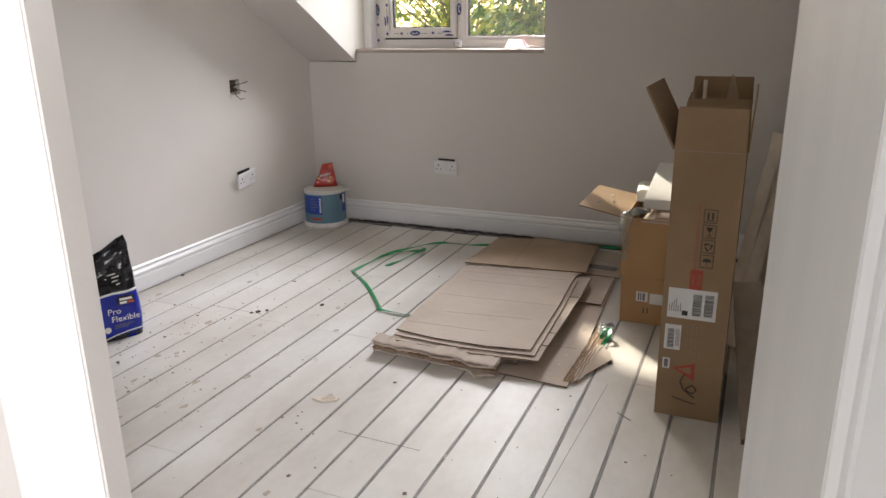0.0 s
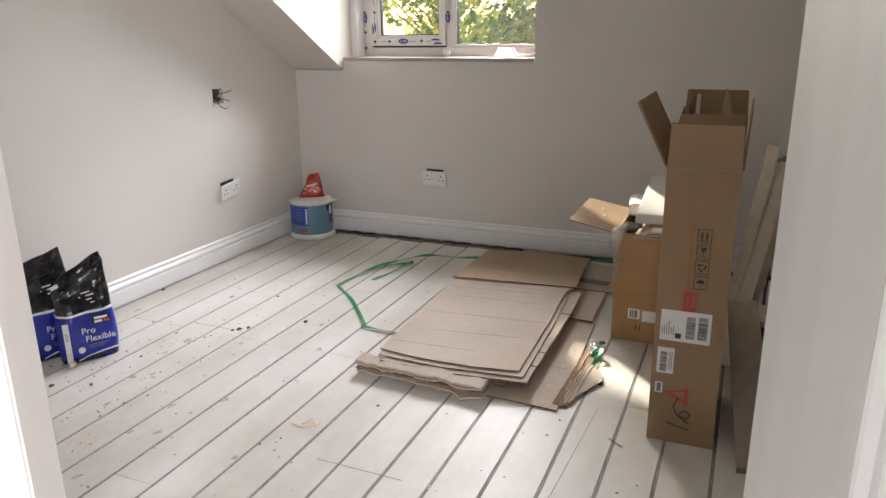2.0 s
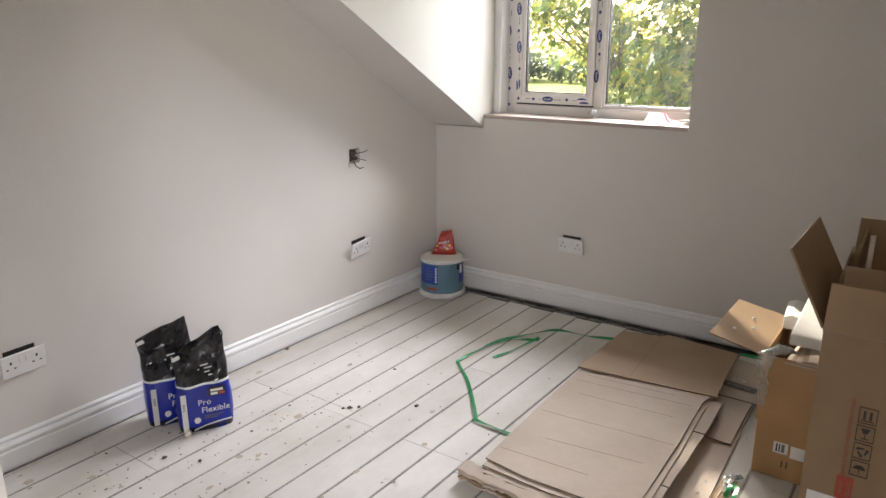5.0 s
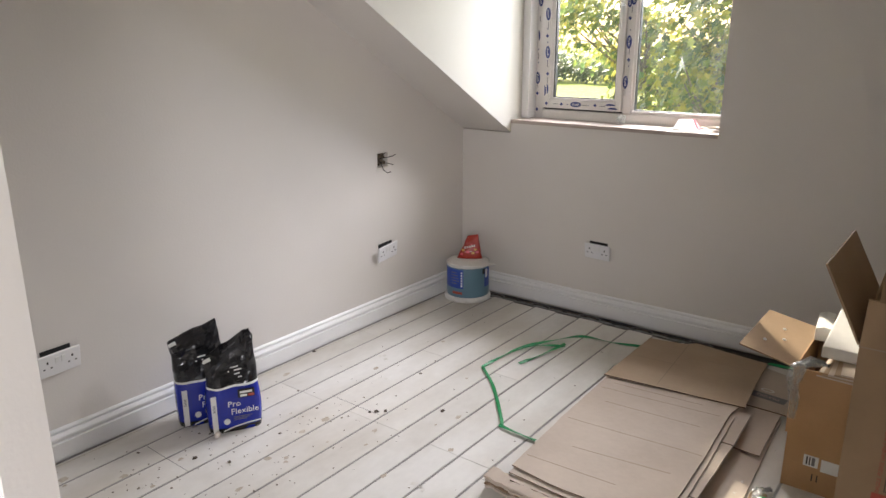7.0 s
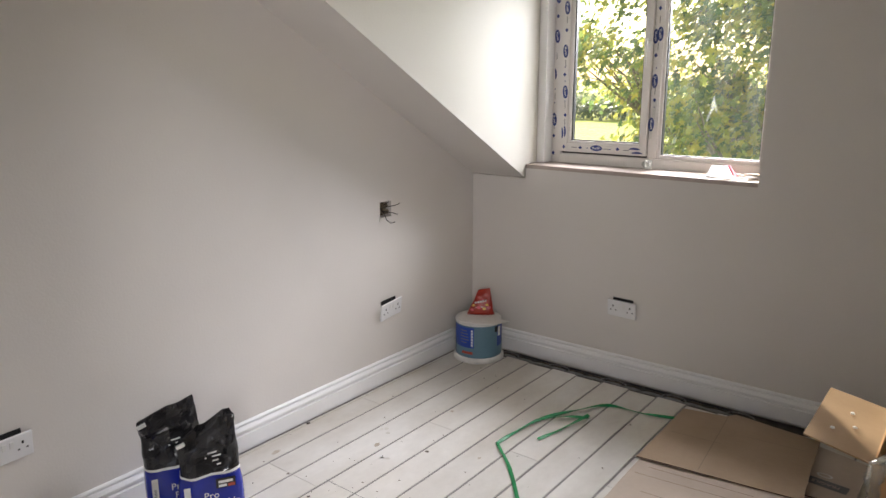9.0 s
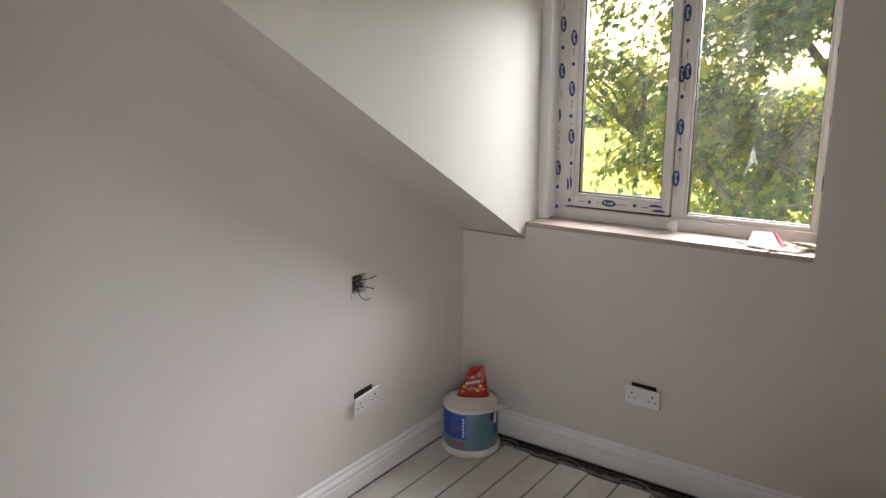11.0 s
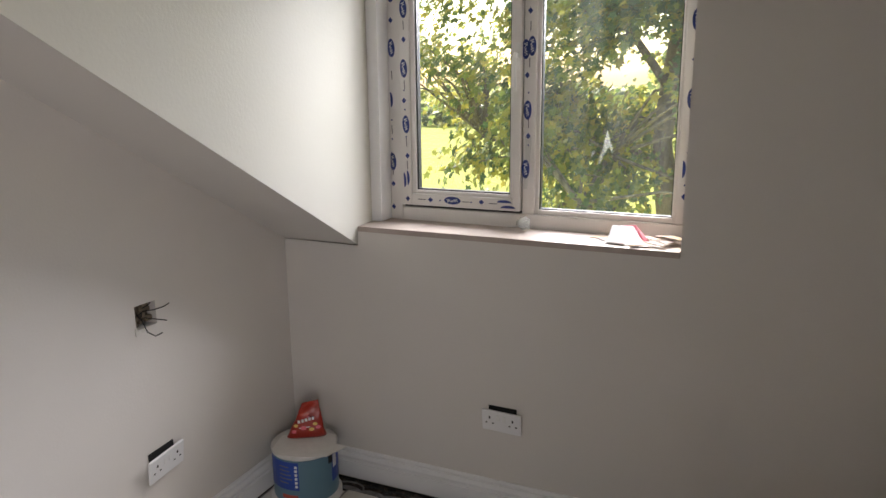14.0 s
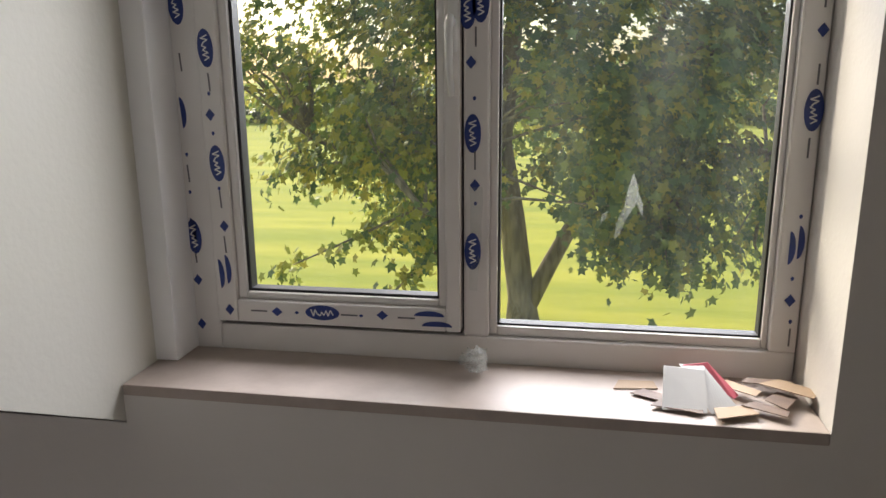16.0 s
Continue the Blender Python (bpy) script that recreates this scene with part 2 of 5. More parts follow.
def tube(bm, pts, radii, sides=8, cap=True):
    rings = []
    for i, p in enumerate(pts):
        p = Vector(p)
        d = (Vector(pts[min(i + 1, len(pts) - 1)]) - Vector(pts[max(i - 1, 0)])).normalized()
        u = d.orthogonal().normalized() if i == 0 else (u - d * u.dot(d)).normalized()
        v = d.cross(u)
        rings.append([bm.verts.new(p + (u * math.cos(2 * math.pi * k / sides) + v * math.sin(2 * math.pi * k / sides)) * radii[i]) for k in range(sides)])
    for a, b in zip(rings, rings[1:]):
        for k in range(sides):
            bm.faces.new((a[k], a[(k + 1) % sides], b[(k + 1) % sides], b[k]))
    if cap:
        bm.faces.new(rings[0][::-1])
        bm.faces.new(rings[-1])


def lathe(bm, profile, sides=40, m=None):
    rings = []
    for r, z in profile:
        ring = []
        for k in range(sides):
            a = 2 * math.pi * k / sides
            v = Vector((r * math.cos(a), r * math.sin(a), z))
            ring.append(bm.verts.new(m @ v if m else v))
        rings.append(ring)
    for a, b in zip(rings, rings[1:]):
        for k in range(sides):
            bm.faces.new((a[k], a[(k + 1) % sides], b[(k + 1) % sides], b[k]))
    bm.faces.new(rings[0][::-1])
    bm.faces.new(rings[-1])


def part(name, bm, mat, parent=None, label="", bevel=0.0, smooth=False, kind="", m=None):
    bmesh.ops.recalc_face_normals(bm, faces=bm.faces[:])
    if bevel:
        bmesh.ops.bevel(bm, geom=[e for e in bm.edges if e.is_manifold and e.calc_face_angle(0) > 0.6], offset=bevel, segments=2, affect="EDGES", profile=0.6)
    me = bpy.data.meshes.new(name)
    bm.to_mesh(me)
    bm.free()
    me.materials.append(mat)
    if smooth:
        for p in me.polygons:
            p.use_smooth = True
    ob = new(name, me)
    if m:
        ob.matrix_basis = m
    if parent:
        ob.parent = parent
    return tagged(ob, label=label, kind=kind)


def thing(name, at, label, category, group="", rz=0.0):
    ob = new(name)
    ob.empty_display_size = 0.05
    ob.matrix_basis = pose(*at, 0, 0, rz)
    return tagged(ob, label, category, group)


def structure(name, bm, mat, label="", bevel=0.0):
    return tagged(part(name, bm, mat, None, label, bevel), kind="structure")


def text_part(name, words, size, m, mat, parent, depth=0.0004, align="CENTER", label=""):
    cu = bpy.data.curves.new(name, "FONT")
    cu.body, cu.size, cu.extrude = words, size, depth
    cu.align_x, cu.align_y, cu.resolution_u = align, "CENTER", 2
    tmp = bpy.data.objects.new(name, cu)
    me = bpy.data.meshes.new_from_object(tmp)
    bpy.data.objects.remove(tmp)
    me.materials.clear()
    me.materials.append(mat)
    ob = new(name, me)
    ob.matrix_basis = m
    ob.parent = parent
    return tagged(ob, label)


# ---- the room ----
XL, YW = -2.54, 3.855          # left wall, window wall
XC, XR = -2.21, -1.07          # cheek of the dormer, right reveal
SILL, WTOP, CEIL = 1.025, 2.09, 2.32
SLZ, SLOPE = 0.955, 0.562      # height of the slope at the window wall, and its rise
XE = 0.23                      # right wall
YS = YW - (CEIL - SLZ) / SLOPE

bm = bmesh.new()
HY0, HY1, HZ0, HZ1 = 3.102, 3.183, 0.818, 0.893
box(bm, XL - 0.12, XL, 0.2, HY0, -0.12, CEIL + 0.1)
box(bm, XL - 0.12, XL, HY1, YW + 0.25, -0.12, CEIL + 0.1)
box(bm, XL - 0.12, XL, HY0, HY1, -0.12, HZ0)
box(bm, XL - 0.12, XL, HY0, HY1, HZ1, CEIL + 0.1)
box(bm, XL - 0.12, XL - 0.05, HY0, HY1, HZ0, HZ1)
structure("wall_west", bm, M_WALL, "smooth pale greige painted plaster wall with a chased hole")
bm = bmesh.new()
box(bm, XL, XC, YW, YW + 0.24, -0.12, SLZ - 0.004)
box(bm, XC, XR, YW, YW + 0.24, -0.12, SILL - 0.02)
box(bm, XR, XE + 0.12, YW, YW + 0.24, -0.12, CEIL + 0.1)
box(bm, XC - 0.06, XR, YW + 0.05, YW + 0.24, WTOP, CEIL + 0.1)
structure("wall_north", bm, M_WALL, "pale greige painted plaster wall under the window")
bm = bmesh.new()
box(bm, XE, XE + 0.12, 0.2, YW, -0.12, CEIL + 0.1)
structure("wall_east", bm, M_WALL, "pale greige painted plaster wall")
# sloped ceiling strip and its boxed end
bm = bmesh.new()
prism(bm, [(XL, YW + 0.24, SLZ), (XL, YW, SLZ), (XL, YS, CEIL), (XL, YS, CEIL + 0.3), (XL, YW + 0.24, CEIL + 0.3)], (XC - XL - 0.006, 0, 0))
structure("ceiling_slope", bm, M_WALL, "sloping painted ceiling beside the dormer")
bm = bmesh.new()
prism(bm, [(XC - 0.006, YW + 0.12, SLZ - 0.001), (XC - 0.006, YW, SLZ - 0.001), (XC - 0.006, YS, CEIL - 0.002), (XC - 0.006, YW + 0.12, CEIL - 0.002)], (0.006, 0, 0))
structure("wall_dormer", bm, M_CHEEK, "smooth painted dormer cheek tinted cream for light off the lawn")
bm = bmesh.new()
box(bm, XL - 0.12, XE + 0.12, -2.6, YW + 0.24, CEIL + 0.1, CEIL + 0.2)
box(bm, XL, XE, 0.2, YS, CEIL, CEIL + 0.09)
box(bm, XC, XE, YS, YW + 0.04, CEIL, CEIL + 0.09)
structure("ceiling", bm, M_CEIL, "plain white painted ceiling")

# partition with the doorway that is walked through
LN, LF = (-0.765, 0.60), (-0.80, 0.665)
RN, RF = (0.095, 0.70), (0.033, 1.029)
bm = bmesh.new()
prism(bm, [(XL, 0.604, -0.1), (-0.84, 0.604, -0.1), (-0.84, 0.664, -0.1), (XL, 0.664, -0.1)], (0, 0, CEIL + 0.1))
prism(bm, [(0.125, 0.72, -0.1), (XE, 0.72, -0.1), (XE, 1.02, -0.1), (0.065, 1.02, -0.1)], (0, 0, CEIL + 0.1))
box(bm, -0.84, 0.12, 0.604, 0.70, 2.06, CEIL)
structure("wall_south", bm, M_WALL, "painted partition wall round the doorway")
# the landing is unseen; its east wall is left open at the fill lamp
bm = bmesh.new()
box(bm, -1.9, -1.78, -2.5, 0.62, -0.1, CEIL + 0.1)
box(bm, 1.2, 1.32, -2.5, -1.15, -0.1, CEIL + 0.1)
box(bm, 1.2, 1.32, 0.05, 0.72, -0.1, CEIL + 0.1)
box(bm, 1.2, 1.32, -1.15, 0.05, -0.1, 0.9)
box(bm, 1.2, 1.32, -1.15, 0.05, 2.2, CEIL + 0.1)
box(bm, XE, 1.2, 0.6, 0.72, -0.1, CEIL + 0.1)
box(bm, -1.78, 1.2, -2.62, -2.5, -0.1, CEIL + 0.1)
structure("wall_landing", bm, M_TRIM, "white landing walls")

door_frame = tagged(thing("door_1", (0, 0, 0), "white primed timber door lining and moulded architrave", "door frame"), kind="structure")
bm = bmesh.new()
prism(bm, [(*LN, 0), (*LF, 0), (LF[0] - 0.05, LF[1], 0), (LN[0] - 0.083, LN[1], 0)], (0, 0, 2.06))
part("lining", bm, M_WALL, door_frame, "greige painted lining edge")
bm = bmesh.new()
prism(bm, [(*RN, 0), (*RF, 0), (RF[0] + 0.03, RF[1] + 0.004, 0), (RN[0] + 0.03, RN[1] + 0.004, 0)], (0, 0, 2.06))
part("lining", bm, M_JAMB, door_frame, "white primed timber lining with faint knots", bevel=0.002)
bm = bmesh.new()
box(bm, -0.757, 0.095, 0.60, 0.70, 2.03, 2.06)
part("lining_head", bm, M_JAMB, door_frame)


def architrave(x, y, out, parent, z1=2.12):
    """A moulded board that stands on the wall face y, from x outwards (out = -1 or 1)."""
    prof = [(0.004, 0), (0.0, -0.006), (0.002, -0.014), (0.012, -0.017), (0.018, -0.014), (0.022, -0.020), (0.10, -0.024), (0.106, -0.020), (0.122, -0.028), (0.142, -0.028), (0.146, 0)]
    b = bmesh.new()
    prism(b, [(x + out * px, y + py, 0) for px, py in prof], (0, 0, z1))
    return part("architrave", b, M_TRIM, parent, "white moulded architrave")


architrave(-0.765, 0.60, -1, door_frame)
architrave(0.095, 0.70, 1, door_frame)

# skirting
SK = 0.118


def skirting(name, p, q, inward):
    prof = [(0.0, 0.0), (0.020, 0.0), (0.020, 0.066), (0.013, 0.069), (0.013, 0.073), (0.019, 0.079), (0.020, 0.088), (0.013, 0.098), (0.007, 0.101), (0.011, 0.106), (0.011, 0.112), (0.006, SK), (0.0, SK)]
    b = bmesh.new()
    n = Vector((*inward, 0))
    prism(b, [Vector((*p, 0.0006)) + n * a + Vector((0, 0, h)) for a, h in prof], Vector((*q, 0)) - Vector((*p, 0)))
    return structure(name, b, M_TRIM, "white painted ogee skirting board")


skirting("baseboard_west", (XL, 0.73), (XL, YW), (1, 0))
skirting("baseboard_north", (XL + 0.021, YW), (XE, YW), (0, -1))
skirting("baseboard_east", (XE, 1.03), (XE, YW - 0.021), (-1, 0))

# floor: joists' dark bed, then the boards
bm = bmesh.new()
box(bm, XL, XE, 0.6, YW, -0.10, -0.016)
box(bm, -1.9, 1.3, -2.6, 0.6, -0.10, -0.016)
structure("subfloor", bm, M_VOID, "dark bed under the boards")
X0, PITCH, YEND = -0.006, 0.1393, 3.75
rng0 = random.Random(31)

# ---- window ----
YF = 4.045
window = tagged(new("window_1"), "white plastic casement window with blue printed protective film", kind="structure")


def bar(name, x0, x1, z0, z1, y0=YF, y1=YF + 0.065, mat=None, parent=None, bevel=0.004, label=""):
    b = bmesh.new()
    box(b, x0, x1, y0, y1, z0, z1)
    return part(name, b, mat or M_UPVC, parent or window, label, bevel=bevel)


frame_ob = bar("window_frame", -2.18, -2.118, 1.012, WTOP)
bar("frame_rail", -2.118, XR - 0.002, 1.012, 1.074, parent=window)
bar("frame_rail", -2.118, XR - 0.002, WTOP - 0.06, WTOP, parent=window)
bar("frame_stile", -1.116, XR - 0.002, 1.074, WTOP - 0.06, y0=YF, parent=window)
bar("mullion", -1.641, -1.596, 1.074, WTOP - 0.06)
# stepped beads round the fixed pane
for x0, x1, z0, z1 in ((-1.596, -1.582, 1.074, WTOP - 0.06), (-1.126, -1.116, 1.074, WTOP - 0.06), (-1.582, -1.126, 1.074, 1.092), (-1.582, -1.126, WTOP - 0.08, WTOP - 0.06)):
    bar("glazing_bead", x0, x1, z0, z1, YF + 0.012, YF + 0.05, bevel=0.003)
for x0, x1, z0, z1 in ((-1.582, -1.5785, 1.092, WTOP - 0.08), (-1.1295, -1.126, 1.092, WTOP - 0.08), (-1.5785, -1.1295, 1.092, 1.0955), (-1.5785, -1.1295, WTOP - 0.0845, WTOP - 0.08)):
    bar("seal", x0, x1, z0, z1, YF + 0.02, YF + 0.045, M_SEAL, bevel=0)
b = bmesh.new()
box(b, -1.580, -1.128, YF + 0.03, YF + 0.036, 1.094, WTOP - 0.082)
pane = part("pane", b, M_GLASS_DIRTY, window, "smeared dusty glass pane")
pane.visible_shadow = False
# opening sash
sash = bar("sash", -2.114, -2.074, 1.084, WTOP - 0.066, YF - 0.014, YF + 0.045, label="white opening casement")
bar("sash_stile", -1.672, -1.645, 1.084, WTOP - 0.066, YF - 0.014, YF + 0.045, parent=sash)
bar("sash_rail", -2.074, -1.672, 1.084, 1.128, YF - 0.014, YF + 0.045, parent=sash)
bar("sash_rail", -2.074, -1.672, WTOP - 0.11, WTOP - 0.066, YF - 0.014, YF + 0.045, parent=sash)
for x0, x1, z0, z1 in ((-2.074, -2.056, 1.128, WTOP - 0.11), (-1.686, -1.672, 1.128, WTOP - 0.11), (-2.056, -1.686, 1.128, 1.142), (-2.056, -1.686, WTOP - 0.126, WTOP - 0.11)):
    bar("glazing_bead", x0, x1, z0, z1, YF - 0.004, YF + 0.04, parent=sash, bevel=0.004)
for x0, x1, z0, z1 in ((-2.056, -2.050, 1.142, WTOP - 0.126), (-1.690, -1.686, 1.142, WTOP - 0.126), (-2.050, -1.690, 1.142, 1.147), (-2.050, -1.690, WTOP - 0.131, WTOP - 0.126)):
    bar("seal", x0, x1, z0, z1, YF + 0.004, YF + 0.03, M_SEAL, sash, bevel=0)
for x0, x1, z0, z1 in ((-2.118, -2.114, 1.08, WTOP - 0.06), (-1.645, -1.641, 1.08, WTOP - 0.06), (-2.114, -1.645, 1.0742, 1.0838)):
    bar("shadow_gap_seal", x0, x1, z0, z1, YF + 0.012, YF + 0.03, M_SEAL, bevel=0)
b = bmesh.new()
box(b, -2.053, -1.688, YF + 0.016, YF + 0.022, 1.146, WTOP - 0.128)
pane = part("pane", b, M_GLASS, sash, "clear glass pane")
pane.visible_shadow = False
# handle
b = bmesh.new()
box(b, -1.664, -1.648, YF - 0.022, YF - 0.0145, 1.575, 1.665)
handle = part("handle", b, M_WHITE, sash, "white plastic window handle", bevel=0.004)
b = bmesh.new()
tube(b, [(-1.656, YF - 0.02, 1.622), (-1.656, YF - 0.045, 1.628), (-1.657, YF - 0.055, 1.612), (-1.657, YF - 0.052, 1.56), (-1.653, YF - 0.048, 1.505)], [0.007, 0.007, 0.007, 0.006, 0.005], 10)
part("lever", b, M_WHITE, handle, smooth=True)
# printed marks on the protective film
def mark(x, z, kind, y, turn=0.0, parent=None):
    b = bmesh.new()
    n = 20
    if kind == "oval":
        a, c = 0.0145, 0.033
        pts = [(a * math.cos(2 * math.pi * i / n), c * math.sin(2 * math.pi * i / n)) for i in range(n)]
    elif kind == "half":
        pts = [(0.010 * math.cos(-math.pi / 2 + math.pi * i / n) - 0.004, 0.028 * math.sin(-math.pi / 2 + math.pi * i / n)) for i in range(n + 1)]
    elif kind == "diamond":
        pts = [(0.009, 0), (0, 0.011), (-0.009, 0), (0, -0.011)]
    elif kind == "dot":
        pts = [(0.003 * math.cos(k), 0.004 * math.sin(k)) for k in range(6)]
    else:
        pts = [(0.0015, 0.016), (-0.0015, 0.016), (-0.0015, -0.016), (0.0015, -0.016)]
    c, s = math.cos(turn), math.sin(turn)
    prism(b, [(x + c * u - s * v, y, z + s * u + c * v) for u, v in pts], (0, -0.0006, 0))
    o = part("film_print", b, M_GREYINK if kind == "bar" else M_BLUE, parent or window)
    if kind == "oval":
        b = bmesh.new()
        line = [(0.006, 0.022), (-0.007, 0.017), (0.006, 0.014), (-0.002, 0.010), (-0.006, 0.004), (0.002, 0.001), (-0.005, -0.003), (0.005, -0.008), (-0.006, -0.011), (0.006, -0.016), (-0.004, -0.021)]
        for (ua, va), (uc, vc) in zip(line, line[1:]):
            n = Vector((va - vc, uc - ua)).normalized() * 0.0011
            q = [(ua + n.x, va + n.y), (uc + n.x, vc + n.y), (uc - n.x, vc - n.y), (ua - n.x, va - n.y)]
            prism(b, [(x + c * p - s * r, y - 0.0008, z + s * p + c * r) for p, r in q], (0, -0.0004, 0))
        part("film_print_light", b, M_WHITE, parent or window)


YB = YF - 0.0146
for z, k in ((1.662, "oval"), (1.855, "oval"), (2.0, "oval"), (1.253, "half"), (1.245, "oval"), (1.476, "half"), (1.16, "diamond"), (1.76, "diamond"),
             (1.93, "bar"), (1.565, "bar"), (1.40, "dot"), (1.365, "bar"), (1.33, "dot"), (1.21, "bar"), (1.071, "diamond")):
    mark(-2.157 if z < 1.5 else -2.153, z, k, YF - 0.0006, 0.06)
for x, z, k in ((-2.096, 1.588, "oval"), (-2.094, 1.797, "oval"), (-2.091, 1.386, "oval"), (-2.100, 1.178, "half"), (-2.086, 1.187, "half"), (-2.097, 1.473, "diamond"), (-2.087, 1.27, "diamond"), (-2.094, 1.69, "diamond"),
                (-2.089, 1.108, "diamond"), (-2.094, 1.53, "bar"), (-2.096, 1.51, "dot"), (-2.09, 1.32, "bar"), (-2.091, 1.34, "dot"), (-2.094, 1.44, "dot"), (-2.088, 1.235, "bar"), (-2.094, 1.74, "bar")):
    mark(x, z, k, YB, 0.05)
for x, z, k in ((-1.994, 1.108, "diamond"), (-1.905, 1.110, "oval"), (-1.79, 1.111, "diamond"), (-1.702, 1.117, "half"), (-1.688, 1.098, "half"), (-2.03, 1.108, "bar"), (-1.853, 1.108, "bar"), (-1.955, 1.108, "dot"), (-1.83, 1.108, "dot"), (-1.745, 1.108, "bar")):
    mark(x, z, k, YB, math.pi / 2)
for x, z, k in ((-1.628, 1.873, "oval"), (-1.634, 1.645, "oval"), (-1.612, 1.655, "oval"), (-1.628, 1.559, "diamond"), (-1.625, 1.441, "oval"), (-1.621, 1.352, "diamond"), (-1.62, 1.77, "diamond"),
                (-1.622, 1.50, "dot"), (-1.621, 1.395, "bar"), (-1.62, 1.60, "bar"), (-1.62, 1.32, "dot"), (-1.618, 1.72, "bar")):
    mark(x, z, k, YF - 0.0006)
for x, z, k in ((-1.085, 1.48, "oval"), (-1.085, 1.72, "oval"), (-1.096, 1.257, "half"), (-1.083, 1.267, "half"), (-1.084, 1.601, "diamond"), (-1.090, 1.167, "diamond"), (-1.087, 1.421, "bar"), (-1.084, 1.535, "bar"),
                (-1.087, 1.31, "dot"), (-1.09, 1.205, "dot"), (-1.085, 1.102, "bar"), (-1.085, 1.65, "bar"), (-1.086, 1.13, "dot")):
    mark(x, z, k, YF - 0.0006)
b = bmesh.new()
rr = random.Random(3)
pts = [(-1.617 + rr.uniform(-0.003, 0.003), YF - 0.004 - 0.004 * i, 1.35 - 0.03 * i) for i in range(7)]
for i in range(6):
    w0, w1 = 0.012 - 0.0008 * i, 0.012 - 0.0008 * (i + 1)
    (xa, ya, za), (xb, yb, zb) = pts[i], pts[i + 1]
    v = [b.verts.new(p) for p in ((xa - w0, ya, za), (xa + w0, ya - 0.005, za), (xb + w1, yb - 0.002, zb), (xb - w1, yb, zb))]
    b.faces.new(v)
part("peeled_film", b, M_FILM, window, "peeling clear protective film")
mark(-1.622, 1.239, "oval", YF - 0.022)
# dried smear on the fixed pane
b = bmesh.new()
for pts in ([(-1.352, 1.375), (-1.342, 1.345), (-1.345, 1.32), (-1.36, 1.295), (-1.372, 1.262), (-1.380, 1.258), (-1.377, 1.285), (-1.366, 1.315), (-1.360, 1.345)],
            [(-1.345, 1.345), (-1.334, 1.322), (-1.333, 1.298), (-1.338, 1.306), (-1.346, 1.325)], [(-1.402, 1.300), (-1.392, 1.308), (-1.394, 1.294), (-1.405, 1.285)]):
    prism(b, [(x, YF + 0.0292, z) for x, z in pts], (0, -0.0004, 0))
part("smear", b, M_SMEAR, window, "whitish dried smear")

bm = bmesh.new()
box(bm, XC + 0.002, XR - 0.002, YW - 0.004, YF - 0.002, SILL - 0.02, SILL)
structure("window_sill", bm, M_SILL, "dusty pinkish painted window sill", bevel=0.002)
bm = bmesh.new()
box(bm, XC, -2.166, 3.962, YF - 0.001, SILL + 0.001, WTOP + 0.1)
structure("trim", bm, M_TRIM, "white batten at the side of the window", bevel=0.002)


# ---- sockets and chased hole ----
def socket(at, rz, roll, tilt=-12):
    s = thing("double_socket", at, "white plastic double socket hanging loose on the greige wall", "socket", "double sockets on the walls", rz)
    m = pose(0, -0.004, 0, -tilt, roll, 0)
    b = bmesh.new()
    box(b, -0.073, 0.073, -0.009, 0, 0, 0.086, m)
    plate = part("plate", b, M_SOCKET, s, bevel=0.003)
    # no recess: a black slab stands for the shade in the back box
    b = bmesh.new()
    box(b, -0.054, 0.050, -0.003, 0.003, 0.05, 0.0905, pose(0, 0, 0, 0, roll * 0.6, 0))
    part("back_box", b, M_BLACK, s, "black slab standing for the shade in the open back box")
    for u in (-0.011, 0.011):
        b = bmesh.new()
        box(b, u - 0.006, u + 0.006, -0.0115, -0.009, 0.048, 0.072, m)
        part("switch", b, M_WHITE, plate, bevel=0.001)
    # raised black marks stand for the dark of the pin holes
    for u in (-0.043, 0.043):
        b = bmesh.new()
        box(b, u - 0.003, u + 0.003, -0.0096, -0.009, 0.052, 0.062, m)
        box(b, u - 0.016, u - 0.009, -0.0096, -0.009, 0.032, 0.037, m)
        box(b, u + 0.009, u + 0.016, -0.0096, -0.009, 0.032, 0.037, m)
        part("pin_holes", b, M_BLACK, plate)
    return s


socket((-1.638, YW, 0.318), 0, 1.5)
socket((XL, 3.152, 0.325), 90, -6)
socket((XL, 1.412, 0.328), 90, -2)

hole = thing("wall_hole", (XL, 3.142, 0.857), "square chased hole in the greige wall with loose dark cables", "cable outlet")
bm = bmesh.new()
for i in range(40):
    y, z = rng0.uniform(-0.038, 0.038), rng0.uniform(-0.034, 0.034)
    r = rng0.uniform(0.005, 0.011)
    box(bm, -0.05, -0.035 + rng0.uniform(0, 0.022), y - r, y + r, z - r, z + r)
part("rubble", bm, M_BRICKHOLE, hole, "rough broken masonry")
bm = bmesh.new()
box(bm, -0.0, 0.0035, -0.046, -0.036, -0.055, -0.03)
box(bm, -0.0, 0.0035, -0.036, -0.01, -0.05, -0.038)
part("filler", bm, M_DUST, hole, "white plaster smear", bevel=0.001)
